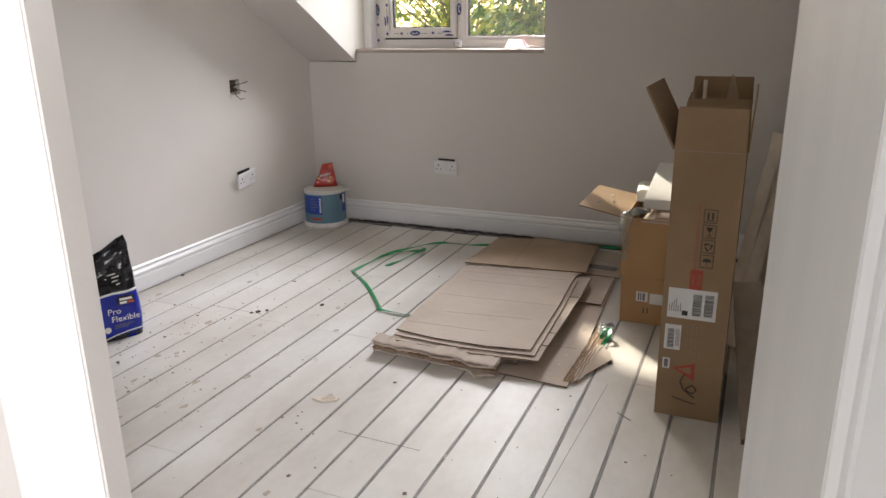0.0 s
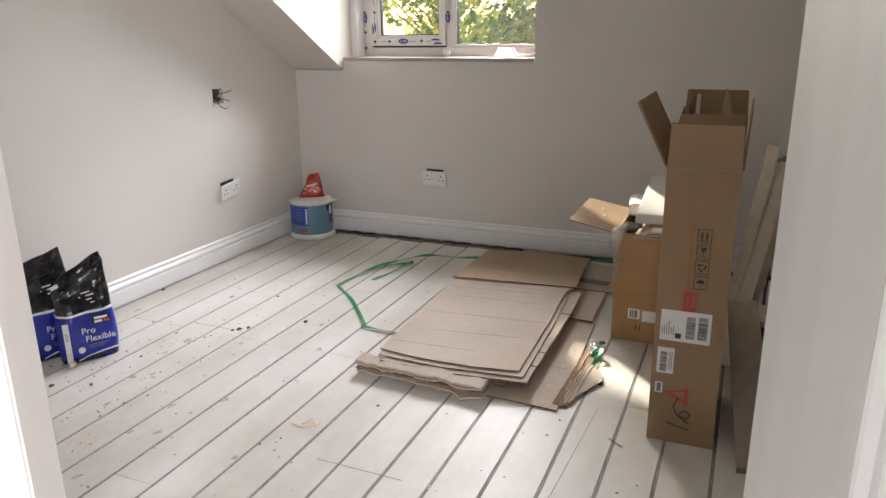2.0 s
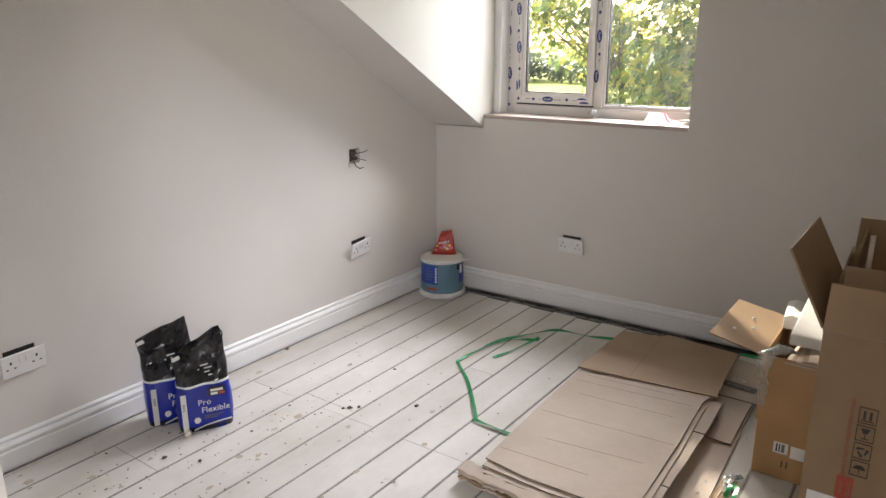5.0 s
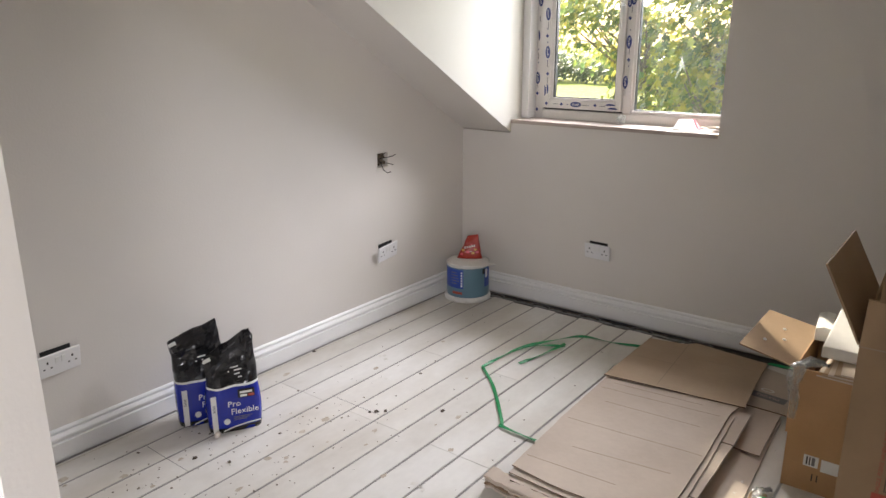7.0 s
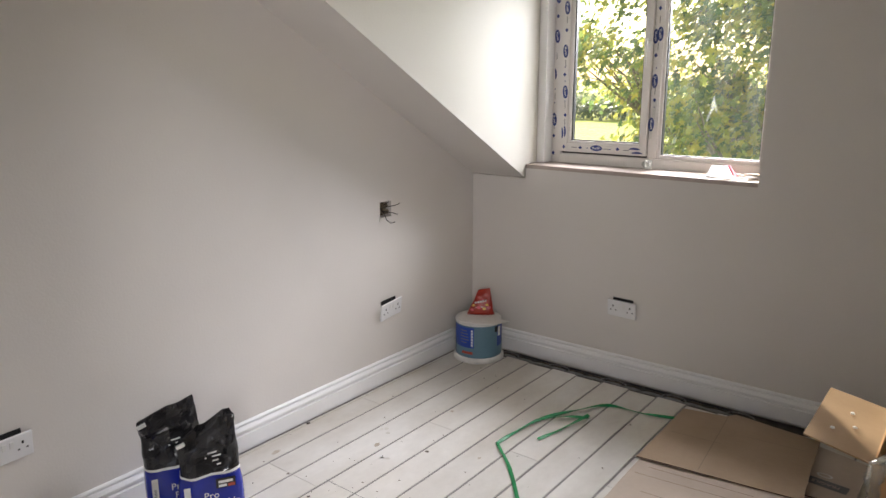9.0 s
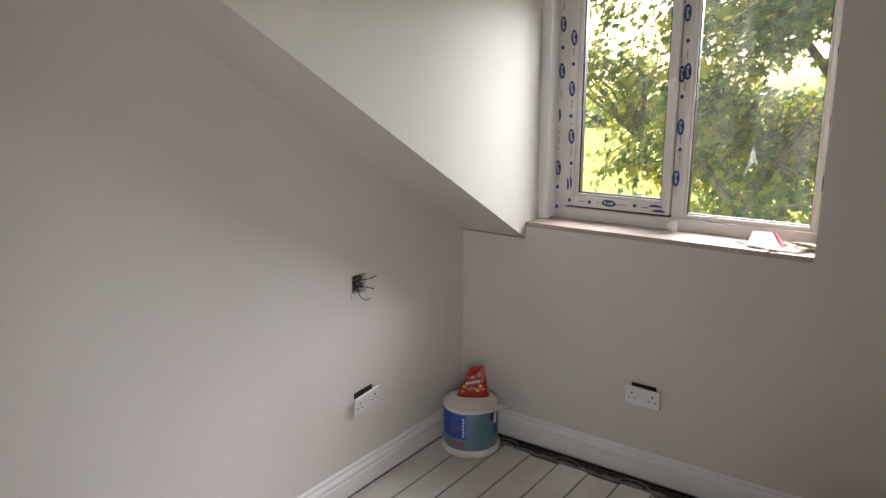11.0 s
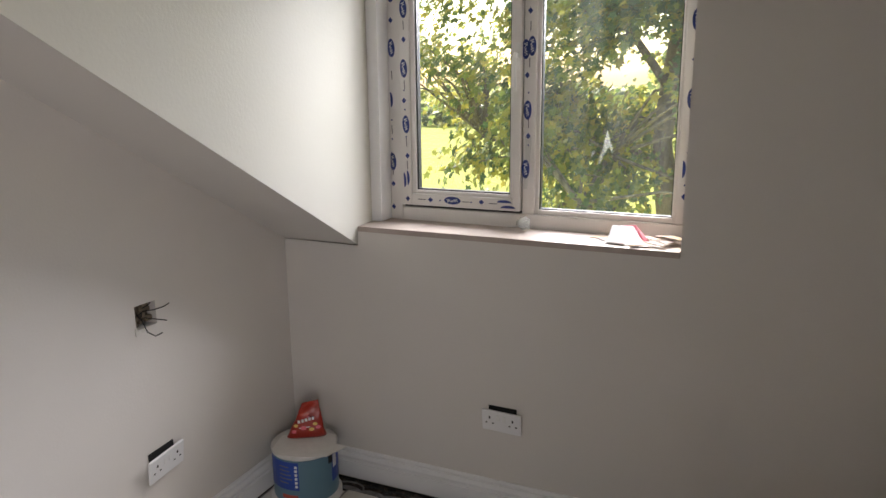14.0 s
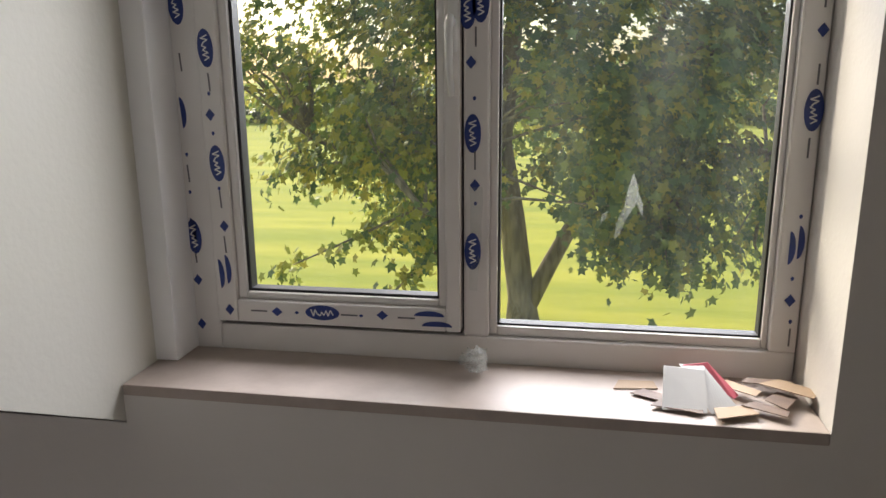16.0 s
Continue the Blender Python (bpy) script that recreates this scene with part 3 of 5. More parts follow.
for pts in ([(-0.03, 0.02, 0.02), (0.02, 0.04, 0.028), (0.045, 0.075, 0.036), (0.05, 0.105, 0.044)],
            [(-0.03, 0.02, -0.005), (0.02, 0.05, -0.012), (0.04, 0.09, -0.024)],
            [(-0.03, -0.02, 0.02), (0.015, -0.035, 0.0), (0.03, -0.025, -0.045), (0.04, 0.01, -0.068), (0.045, 0.05, -0.064)],
            [(-0.03, 0.01, 0.03), (0.01, 0.012, 0.05), (0.02, 0.02, 0.062)],
            [(-0.03, -0.01, 0.01), (0.012, -0.03, 0.03), (0.02, -0.042, 0.02)]):
    b = bmesh.new()
    tube(b, [(p[0] * 0.75, p[1] * 0.62 - 0.004, p[2] * 0.8 - 0.010) for p in pts], [0.0019] * len(pts), 6)
    part("cable", b, M_BLACK, hole)


# ---- floor edge ----
bm = bmesh.new()
rr = random.Random(8)
for i in range(150):
    x, y = rr.uniform(XL + 0.05, -1.1), rr.uniform(3.76, 3.83)
    r = rr.uniform(0.004, 0.012)
    box(bm, -r, r, -r * 0.7, r * 0.7, 0, r * 0.8, pose(x, y, -0.016, 0, 0, rr.uniform(0, 180)))
tagged(part("rubble_debris", bm, M_RUBBLE, None, "small dark crumbs along the gap at the skirting"), category="debris", kind="stuff")
for i in range(13):
    x = -2.23 + i * PITCH * 0.72
    cbl = thing("pipe_loop", (x, 3.778, -0.0045), "black pipe loop in the gap at the board ends", "pipe", "pipe loops along the wall")
    b = bmesh.new()
    n = 9
    w = 0.055 + 0.01 * rr.random()
    tube(b, [(-w * math.cos(math.pi * k / n), 0.026 * math.sin(math.pi * k / n) - 0.012, 0.008 + 0.004 * math.sin(math.pi * k / n)) for k in range(n + 1)], [0.0035] * (n + 1), 6)
    part("pipe", b, M_SEAL if i % 3 else M_GAP, cbl, smooth=True)
    b = bmesh.new()
    prism(b, [(-0.92 * w * math.cos(math.pi * k / n), 0.022 * math.sin(math.pi * k / n) - 0.026, 0.0) for k in range(n + 1)], (0, 0, 0.006))
    part("board_plug", b, M_GAP, cbl)


# ---- tub with the snack bag ----
tub = thing("paint_tub", (-2.362, 3.664, 0), "blue-grey plastic tub with white rim standing in the corner", "tub", rz=-52)
bm = bmesh.new()
lathe(bm, [(0.128, 0.0), (0.134, 0.004), (0.134, 0.022), (0.129, 0.028), (0.122, 0.03), (0.12, 0.04)], 48)
part("rim", bm, M_TUBWHITE, tub, "scuffed white plastic rim", smooth=True)
bm = bmesh.new()
lathe(bm, [(0.1215, 0.026), (0.1225, 0.034), (0.1225, 0.195), (0.121, 0.205)], 48)
part("body", bm, M_TUB, tub, "blue-grey printed side", smooth=True)
bm = bmesh.new()
lathe(bm, [(0.122, 0.203), (0.125, 0.206), (0.125, 0.219), (0.121, 0.2225), (0.05, 0.2225)], 48)
part("lid", bm, M_TUBWHITE, tub, "white lid", smooth=True)


def wrap_patch(name, a0, a1, z0, z1, mat, parent, r=0.1232, label=""):
    b = bmesh.new()
    n = max(2, int(abs(a1 - a0) / 6))
    rows = []
    for k in range(n + 1):
        a = radians(a0 + (a1 - a0) * k / n)
        rows.append([b.verts.new((rad * math.cos(a), rad * math.sin(a), z)) for rad, z in ((r, z0), (r, z1), (r - 0.001, z1), (r - 0.001, z0))])
    for p, q in zip(rows, rows[1:]):
        for i in range(4):
            b.faces.new((p[i], q[i], q[(i + 1) % 4], p[(i + 1) % 4]))
    return part(name, b, mat, parent, label)


wrap_patch("blue_panel", -84, -15, 0.085, 0.196, M_TUBBLUE, tub, label="blue printed panel")
wrap_patch("blue_panel", 48, 78, 0.085, 0.196, M_TUBBLUE, tub)
wrap_patch("small_label", 40, 50, 0.165, 0.196, M_BLACK, tub, 0.1234)
wrap_patch("small_label", 51, 62, 0.14, 0.19, M_WHITE, tub, 0.1236)
wrap_patch("red_mark", -48, -18, 0.05, 0.064, M_REDINK, tub, 0.1234)
for i in range(6):
    wrap_patch("icon", -22, -17.5, 0.096 + i * 0.0155, 0.106 + i * 0.0155, M_WHITE, tub, 0.1238)
for i in range(5):
    wrap_patch("print_line", -52, -52 + 18 + (i * 7) % 9, 0.11 + i * 0.016, 0.114 + i * 0.016, M_GREYINK, tub, 0.1236)

paper = thing("torn_card", (-2.345, 3.655, 0.2226), "torn cream card lying on the tub lid", "card", rz=-52)
bm = bmesh.new()
prism(bm, [(-0.075, -0.09, 0.0), (0.02, -0.128, 0.0), (0.075, -0.11, 0.0), (0.115, -0.03, 0.001), (0.13, 0.06, 0.001), (0.075, 0.145, 0.001), (0.045, 0.105, 0), (-0.03, 0.11, 0), (-0.1, 0.04, 0)], (0, 0, 0.0025))
part("sheet", bm, M_POLY, paper)

snack = thing("snack_bag", (-2.375, 3.70, 0.226), "red foil popcorn bag leaning upright on the tub", "snack bag", rz=32)


def pouch(bm, w, h, d, tilt=0.0, n=10, rows=12, seed=1, slant=0.0, top=0.02, wob=0.006, topw=0.8):
    r = random.Random(seed)
    rings = []
    for j in range(rows + 1):
        t = j / rows
        ring = []
        hd = d * ((1 - t) ** 0.55 * (1 - top) + top) * (0.75 + 0.5 * math.sin(math.pi * min(1, t * 1.3 + 0.15)))
        hw = w / 2 * (1 - (1 - topw) * t)
        for i in range(2 * n):
            a = math.pi * 2 * i / (2 * n)
            cx, sx = math.cos(a), math.sin(a)
            u = hw * (abs(cx) ** 0.6) * (1 if cx >= 0 else -1)
            v = hd / 2 * (abs(sx) ** 0.8) * (1 if sx >= 0 else -1)
            z = h * t * (1 + slant * u / w)
            k = wob * (1 if 0 < j else 0)
            q = noise.noise(Vector((u * 22 + seed, v * 15, z * 22))) * k
            ring.append(bm.verts.new((u + q * 0.6 + tilt * z, v + q * (1.5 if j < rows else 0.5) * (0.3 + t), z)))
        rings.append(ring)
    for a, c in zip(rings, rings[1:]):
        m = len(a)
        for k in range(m):
            bm.faces.new((a[k], a[(k + 1) % m], c[(k + 1) % m], c[k]))
    bm.faces.new(rings[0][::-1])
    bm.faces.new(rings[-1])


bm = bmesh.new()
pouch(bm, 0.150, 0.138, 0.05, 0.13, 10, 14, 5, 0.16, 0.05, 0.010, 0.36)
part("foil", bm, M_RED, snack, smooth=True)
for i, (u, z, l) in enumerate([(-0.026, 0.062, 0.010), (-0.012, 0.065, 0.009), (0.001, 0.068, 0.010), (0.014, 0.071, 0.009), (0.027, 0.074, 0.008), (-0.020, 0.040, 0.014), (0.004, 0.043, 0.020)]):
    b = bmesh.new()
    box(b, u - l / 2, u + l / 2, -0.0262, -0.0225, z, z + (0.011 if i < 5 else 0.003))
    part("print_bar", b, M_PAPER, snack)
for i, (u, z, s, mt) in enumerate([(0.034, 0.056, 0.009, M_YELLOW), (-0.038, 0.052, 0.009, M_YELLOW), (-0.01, 0.042, 0.012, M_PINK), (0.02, 0.035, 0.010, M_YELLOW), (0.045, 0.042, 0.010, M_PINK), (-0.045, 0.028, 0.010, M_PINK), (0.010, 0.088, 0.005, M_PINK)]):
    b = bmesh.new()
    prism(b, [(u + s * math.cos(k * 0.9), -0.0285 + 0.003 * abs(u) / 0.05, z + s * 0.7 * math.sin(k * 0.9)) for k in range(7)], (0, 0.004, 0))
    part("popcorn_print", b, mt, snack)


# ---- bags of grout ----
def grout_bag(at, rz, h, tilt, slant, seed, label):
    bag = thing("grout_bag", at, label, "grout bag", "grout bags by the wall", rz)
    zb = 0.185 / h

    def shell(t0, t1, mat, name, grow=0.0, label=""):
        b = bmesh.new()
        n, rows = 16, (18 if mat == M_BAGBLACK and t0 > 0 else 10)
        rings = []
        for j in range(rows + 1):
            t = t0 + (t1 - t0) * j / rows
            low = min(1, t / 0.5)
            hd = 0.058 * (1 if t < 0.4 else max(0.06, 1 - ((t - 0.4) / 0.6) ** 1.3)) * (0.86 + 0.14 * math.sin(math.pi * low)) + grow
            hw = 0.105 * (0.93 + 0.07 * math.sin(math.pi * low)) * (1 - 0.12 * max(0, t - 0.5)) + grow
            ring = []
            for i in range(2 * n):
                a = math.pi * i / n
                cx, sx = math.cos(a), math.sin(a)
                u = hw * abs(cx) ** 0.5 * (1 if cx >= 0 else -1)
                v = hd * abs(sx) ** 0.6 * (1 if sx >= 0 else -1)
                z = h * t * (1 + slant * (u / 0.21) * max(0, t - 0.45) * 2)
                amp = 0.034 * max(0.0, t - 0.38) + 0.003
                q = noise.noise(Vector((u * 16 + seed * 7, v * 9, z * 17))) * amp * 2
                q += abs(noise.noise(Vector((u * 30 + seed * 3, 2, z * 26)))) * amp * 0.7
                ring.append(b.verts.new((u + q * 0.4 + tilt * z * max(0, t - 0.2), v + (q if t > 0.0 else 0), z)))
            rings.append(ring)
        for a, c in zip(rings, rings[1:]):
            m = len(a)
            for k in range(m):
                b.faces.new((a[k], a[(k + 1) % m], c[(k + 1) % m], c[k]))
        if t0 == 0:
            b.faces.new(rings[0][::-1])
        if t1 == 1:
            b.faces.new(rings[-1])
        return part(name, b, mat, bag, label, smooth=name != "neck")

    shell(0, zb, M_BAGBLUE, "printed_body", label="glossy blue printed body")
    shell(zb, 1, M_BAGBLACK, "neck", label="crumpled black folded neck")
    shell(zb - 0.012, zb + 0.012, M_WHITE, "white_band", 0.0012)
    shell(0.0, 0.055, M_BAGBLACK, "base_band", 0.001)
    b = bmesh.new()
    box(b, -0.088, -0.068, -0.0625, -0.0585, 0.012, 0.162)
    part("side_label", b, M_PAPER, bag, "white paper strip label", bevel=0.001)
    for i in range(5):
        b = bmesh.new()
        box(b, -0.084 + (i % 2) * 0.003, -0.074, -0.0633, -0.0623, 0.098 + i * 0.006, 0.101 + i * 0.006)
        part("label_print", b, M_GREYINK, bag)
    text_part("lettering", "Flexible", 0.034, pose(0.034, -0.0625, 0.088, 90, 0, 0), M_WHITE, bag, 0.0004)
    text_part("lettering", "Pro", 0.034, pose(-0.004, -0.0625, 0.12, 90, 0, 0), M_WHITE, bag, 0.0004)
    b = bmesh.new()
    box(b, 0.012, 0.075, -0.063, -0.0585, 0.142, 0.176)
    part("badge", b, M_BAGBLACK, bag, "dark badge", bevel=0.002)
    for i, mt in enumerate((M_WHITE, M_PAPER)):
        b = bmesh.new()
        box(b, 0.02, 0.066 - 0.02 * i, -0.0638, -0.0628, 0.16 - 0.014 * i, 0.169 - 0.014 * i)
        part("badge_bar", b, mt, bag)
    b = bmesh.new()
    box(b, 0.05, 0.072, -0.0638, -0.0628, 0.145, 0.155)
    part("badge_bar", b, M_REDINK, bag)
    b = bmesh.new()
    prism(b, [(-0.035 + 0.012 * math.cos(k * 0.4488), -0.0622, 0.05 + 0.012 * math.sin(k * 0.4488)) for k in range(14)], (0, 0.003, 0))
    part("round_mark", b, M_PAPER, bag)
    for i in range(3):
        b = bmesh.new()
        box(b, -0.01, 0.06 - 0.01 * i, -0.0622, -0.0612, 0.064 - i * 0.006, 0.066 - i * 0.006)
        part("print_line", b, M_GREYINK, bag)
    b = bmesh.new()
    pts = [(-0.05, 0.012), (-0.01, 0.024), (0.04, 0.032), (0.09, 0.036)]
    for (ua, za), (uc, zc) in zip(pts, pts[1:]):
        prism(b, [(ua, -0.0624, za - 0.002), (uc, -0.0624, zc - 0.002), (uc, -0.0624, zc + 0.002), (ua, -0.0624, za + 0.002)], (0, 0.003, 0))
    part("swoosh", b, M_PAPER, bag)
    for i, (u, z, w) in enumerate([(0.02, 0.66, 0.020), (0.025, 0.70, 0.028), (0.012, 0.735, 0.030), (0.03, 0.62, 0.014), (-0.01, 0.70, 0.006)]):
        b = bmesh.new()
        box(b, u - w / 2, u + w / 2, -0.003, 0.003, -0.0014, 0.0014, pose(tilt * z * h * 0.5, -0.052 * max(0.06, 1 - ((z - 0.4) / 0.6) ** 1.3) - 0.006, z * h, 0, -6, 0))
        part("neck_print", b, M_PAPER, bag)
    b = bmesh.new()
    box(b, -0.014, 0.014, -0.005, 0.005, -0.006, 0.006, pose(-0.082 + tilt * h * 0.6, -0.02, h * (1 - slant * 0.42) * 0.97, 0, -20, 0))
    part("torn_edge", b, M_PAPER, bag, bevel=0.001)
    return bag


grout_bag((-2.232, 1.902, 0), 60, 0.352, -0.02, 0.32, 2, "black and blue grout bag with crumpled top standing on the boards")
grout_bag((-2.375, 1.865, 0), 66, 0.378, -0.07, 0.16, 5, "black and blue grout bag leaning behind another at the skirting")
pebble = thing("cork", (-2.205, 1.80, 0), "small pale stub lying at the foot of a bag", "stub")
bm = bmesh.new()
lathe(bm, [(0.004, -0.012), (0.010, -0.011), (0.011, 0), (0.009, 0.012), (0.004, 0.013)], 12, pose(0, 0, 0.011, 90, 0, 30))
part("stub", bm, M_WOOD, pebble, smooth=True)


# ---- flattened cardboard on the floor ----
def sheet(name, at_z, pts, label, mat=M_CARD_FLAT, thick=0.005, category="cardboard sheet", group="flattened cardboard on the floor", sag=0.0, creases=(), seed=1):
    cx = sum(p[0] for p in pts) / len(pts)
    cy = sum(p[1] for p in pts) / len(pts)
    s = thing(name, (cx, cy, at_z), label, category, group)
    b = bmesh.new()
    vs = [b.verts.new((x - cx, y - cy, 0)) for x, y in pts]
    f = b.faces.new(vs)
    for ax in (0, 1):
        lo, hi = min(v.co[ax] for v in b.verts), max(v.co[ax] for v in b.verts)
        n = 9 if ax == 0 else 18
        for i in range(1, n):
            co, no = [0, 0, 0], [0, 0, 0]
            co[ax], no[ax] = lo + (hi - lo) * i / n, 1
            bmesh.ops.bisect_plane(b, geom=b.verts[:] + b.edges[:] + b.faces[:], plane_co=co, plane_no=no)
    for v in b.verts:
        n = noise.noise(Vector((v.co.x * 3.1 + seed, v.co.y * 2.3, seed)))
        v.co.z += sag * (0.5 + n)
        if v.is_boundary:
            k = noise.noise(Vector((v.co.x * 25, v.co.y * 25, seed + 3))) * 0.0018
            v.co.x += k
            v.co.y += k
    r = bmesh.ops.extrude_face_region(b, geom=b.faces[:])
    bmesh.ops.translate(b, vec=(0, 0, thick), verts=[e for e in r["geom"] if isinstance(e, bmesh.types.BMVert)])
    b.normal_update()
    for f in b.faces:
        f.material_index = 1 if abs(f.normal.z) < 0.5 else 0
    board = part("board", b, mat, s, smooth=False)
    board.data.materials.append(M_CARD_EDGE)
    # creases are flat dark strips on the sheet, not folds in it
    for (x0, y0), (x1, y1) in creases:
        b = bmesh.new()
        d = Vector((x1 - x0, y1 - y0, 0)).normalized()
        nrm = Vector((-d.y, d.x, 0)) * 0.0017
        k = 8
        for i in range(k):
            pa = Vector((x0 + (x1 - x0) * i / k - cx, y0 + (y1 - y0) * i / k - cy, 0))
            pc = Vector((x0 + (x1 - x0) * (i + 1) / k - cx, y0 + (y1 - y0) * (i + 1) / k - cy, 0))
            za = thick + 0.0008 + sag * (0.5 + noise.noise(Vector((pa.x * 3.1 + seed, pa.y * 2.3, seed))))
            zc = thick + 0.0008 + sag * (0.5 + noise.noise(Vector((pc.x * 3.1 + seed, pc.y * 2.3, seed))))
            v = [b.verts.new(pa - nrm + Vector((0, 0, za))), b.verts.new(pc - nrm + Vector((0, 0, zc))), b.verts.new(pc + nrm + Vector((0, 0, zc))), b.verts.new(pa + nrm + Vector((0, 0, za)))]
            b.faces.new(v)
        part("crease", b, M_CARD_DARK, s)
    return s


M_CARD_DARK = material("dark_card_line", (0.30, 0.23, 0.17), 0.9)
sheet("cardboard_sheet", 0.002, [(-1.14, 2.17), (-0.482, 2.13), (-0.50, 2.62), (-0.525, 3.22), (-0.70, 3.24), (-1.12, 3.2)], "large flattened brown cardboard lowest in the stack", sag=0.001, seed=2,
      creases=[((-0.66, 2.42), (-0.52, 2.43)), ((-0.60, 3.0), (-0.53, 3.01))])
sheet("cardboard_sheet", 0.0125, [(-0.78, 3.25), (-0.515, 3.245), (-0.50, 3.60), (-0.78, 3.68)], "brown cardboard piece with a printed fragile panel", seed=3)
sheet("cardboard_sheet", 0.014, [(-0.70, 2.885), (-0.522, 2.875), (-0.532, 3.235), (-0.69, 3.235)], "brown cardboard piece with a dark slit", seed=12)
for zz, dx in ((0.018, 0.02), (0.026, 0.035), (0.034, 0.05), (0.042, 0.04)):
    sheet("cardboard_sheet", zz, [(-1.12 + dx, 2.19 + dx), (-0.66 - dx, 2.18 + dx), (-0.66 - dx, 3.0 - dx), (-1.12 + dx, 3.0)], "brown folded cardboard inside the stack", thick=0.006, seed=zz * 99)
for pts, sd in (([(-1.13, 2.165), (-0.86, 2.16), (-0.598, 2.185), (-0.600, 2.31), (-1.12, 2.31)], 4), ([(-1.125, 2.316), (-0.600, 2.316), (-0.600, 2.428), (-1.12, 2.428)], 5),
                ([(-1.12, 2.434), (-0.600, 2.434), (-0.602, 2.820), (-1.12, 2.82)], 6), ([(-1.12, 2.826), (-0.602, 2.826), (-0.612, 3.085), (-0.66, 3.095), (-1.10, 3.1)], 7)):
    sheet("cardboard_sheet", 0.049, pts, "folded brown cardboard carton panel in the stack", thick=0.006, sag=0.0012, seed=4)
sheet("cardboard_sheet", 0.0575, [(-1.150, 2.192), (-0.90, 2.178), (-0.618, 2.206), (-0.632, 2.62), (-0.655, 3.02), (-0.67, 3.05), (-1.16, 3.02)], "pale cardboard sheet second in the stack", thick=0.0045, sag=0.0012, seed=16)
sheet("cardboard_sheet", 0.0645, [(-1.158, 2.225), (-1.0, 2.204), (-0.80, 2.206), (-0.640, 2.232), (-0.652, 2.66), (-0.672, 3.035), (-0.655, 3.125), (-0.92, 3.085), (-1.19, 3.045), (-1.18, 2.62)],
      "large pale creased cardboard sheet on top of the stack", thick=0.0045, sag=0.0018, seed=6,
      creases=[((-1.16, 2.626), (-0.66, 2.663)), ((-1.165, 2.935), (-0.70, 2.98)), ((-1.10, 2.83), (-0.73, 2.854)), ((-1.05, 2.452), (-0.71, 2.494)), ((-1.15, 2.309), (-0.83, 2.327)), ((-1.14, 3.0), (-0.78, 3.03))])
brown = sheet("cardboard_sheet", 0.0435, [(-1.20, 3.03), (-0.64, 3.10), (-0.668, 3.38), (-0.69, 3.66), (-0.88, 3.685), (-1.03, 3.71), (-1.06, 3.66), (-1.23, 3.62)],
      "brown creased cardboard sheet sloping down from the stack", M_CARD_BROWN, 0.0045, sag=0.0015, seed=26,
      creases=[((-0.985, 3.07), (-1.05, 3.66)), ((-1.18, 3.34), (-0.99, 3.36)), ((-0.93, 3.50), (-0.70, 3.52))])
brown.matrix_basis = pose(*brown.matrix_basis.translation, -4.0, 0, 0)
sheet("cardboard_scrap", 0.004, [(-0.47, 2.17), (-0.385, 2.38), (-0.40, 2.44), (-0.46, 2.50), (-0.49, 2.3)], "torn pale cardboard scrap on the boards", thick=0.004, category="cardboard scrap", group="torn cardboard scraps", sag=0.004, seed=9)
for i in range(7):
    x, y = -0.552 + 0.004 * i, 2.20 + 0.082 * i
    st = thing("staple", (x, y, 0.0082), "small bright staple pressed into brown cardboard", "staple", "staples in the cardboard", rz=70)
    b = bmesh.new()
    box(b, -0.006, 0.006, -0.0032, -0.0018, 0, 0.0008)
    box(b, -0.006, 0.006, 0.0018, 0.0032, 0, 0.0008)
    part("wire", b, M_PAPER, st)
# torn, fluted edges
roll = thing("torn_cardboard", (-0.98, 2.165, 0.028), "crumpled torn corrugated cardboard fold at the stack edge", "cardboard scrap", "torn cardboard scraps")
for k in range(4):
    b = bmesh.new()
    n = 52
    rows = []
    for i in range(n + 1):
        x = -0.235 + 0.49 * i / n
        q = noise.noise(Vector((x * 14, k * 2.0, 1))) * 0.016 + noise.noise(Vector((x * 60, k * 3.0, 4))) * 0.007
        y0 = -0.018 - 0.07 * (x + 0.235) + q - 0.003 * k
        z0 = -0.022 + k * 0.0135 + noise.noise(Vector((x * 9, k, 5))) * 0.006 + noise.noise(Vector((x * 45, k, 8))) * 0.004
        dip = 0.035 * max(0, 1 - abs(x - 0.19) / 0.05) if k == 0 else 0
        rows.append([b.verts.new((x, y, z)) for y, z in ((y0 - dip, z0), (y0 + 0.06, z0 + 0.004), (y0 + 0.06, z0 + 0.009), (y0 - dip + 0.001, z0 + 0.006))])
    for p, q in zip(rows, rows[1:]):
        for i in range(4):
            b.faces.new((p[i], q[i], q[(i + 1) % 4], p[(i + 1) % 4]))
    b.faces.new(rows[0])
    b.faces.new(rows[-1][::-1])
    part("ply", b, (M_CARD_FLAT, M_FLUTE, M_CARD_FLAT, M_CARD_FLAT)[k], roll)
strip = thing("corrugated_strip", (-0.506, 2.165, 0.0078), "torn strip of exposed cardboard flutes", "cardboard scrap", "torn cardboard scraps", rz=-2)
b = bmesh.new()
rows = []
for i in range(17):
    row = []
    for j in range(30):
        edge = 0.004 * noise.noise(Vector((j * 0.45, i // 9, 2)))
        row.append(b.verts.new((i * 0.0030 + edge, j * 0.0172, 0.0018 + 0.0011 * math.sin(i * 1.9) + 0.0012 * abs(noise.noise(Vector((i * 0.6, j * 0.6, 7)))))))
    rows.append(row)
for p, q in zip(rows, rows[1:]):
    for k in range(29):
        b.faces.new((p[k], q[k], q[k + 1], p[k + 1]))
r = bmesh.ops.extrude_face_region(b, geom=b.faces[:])
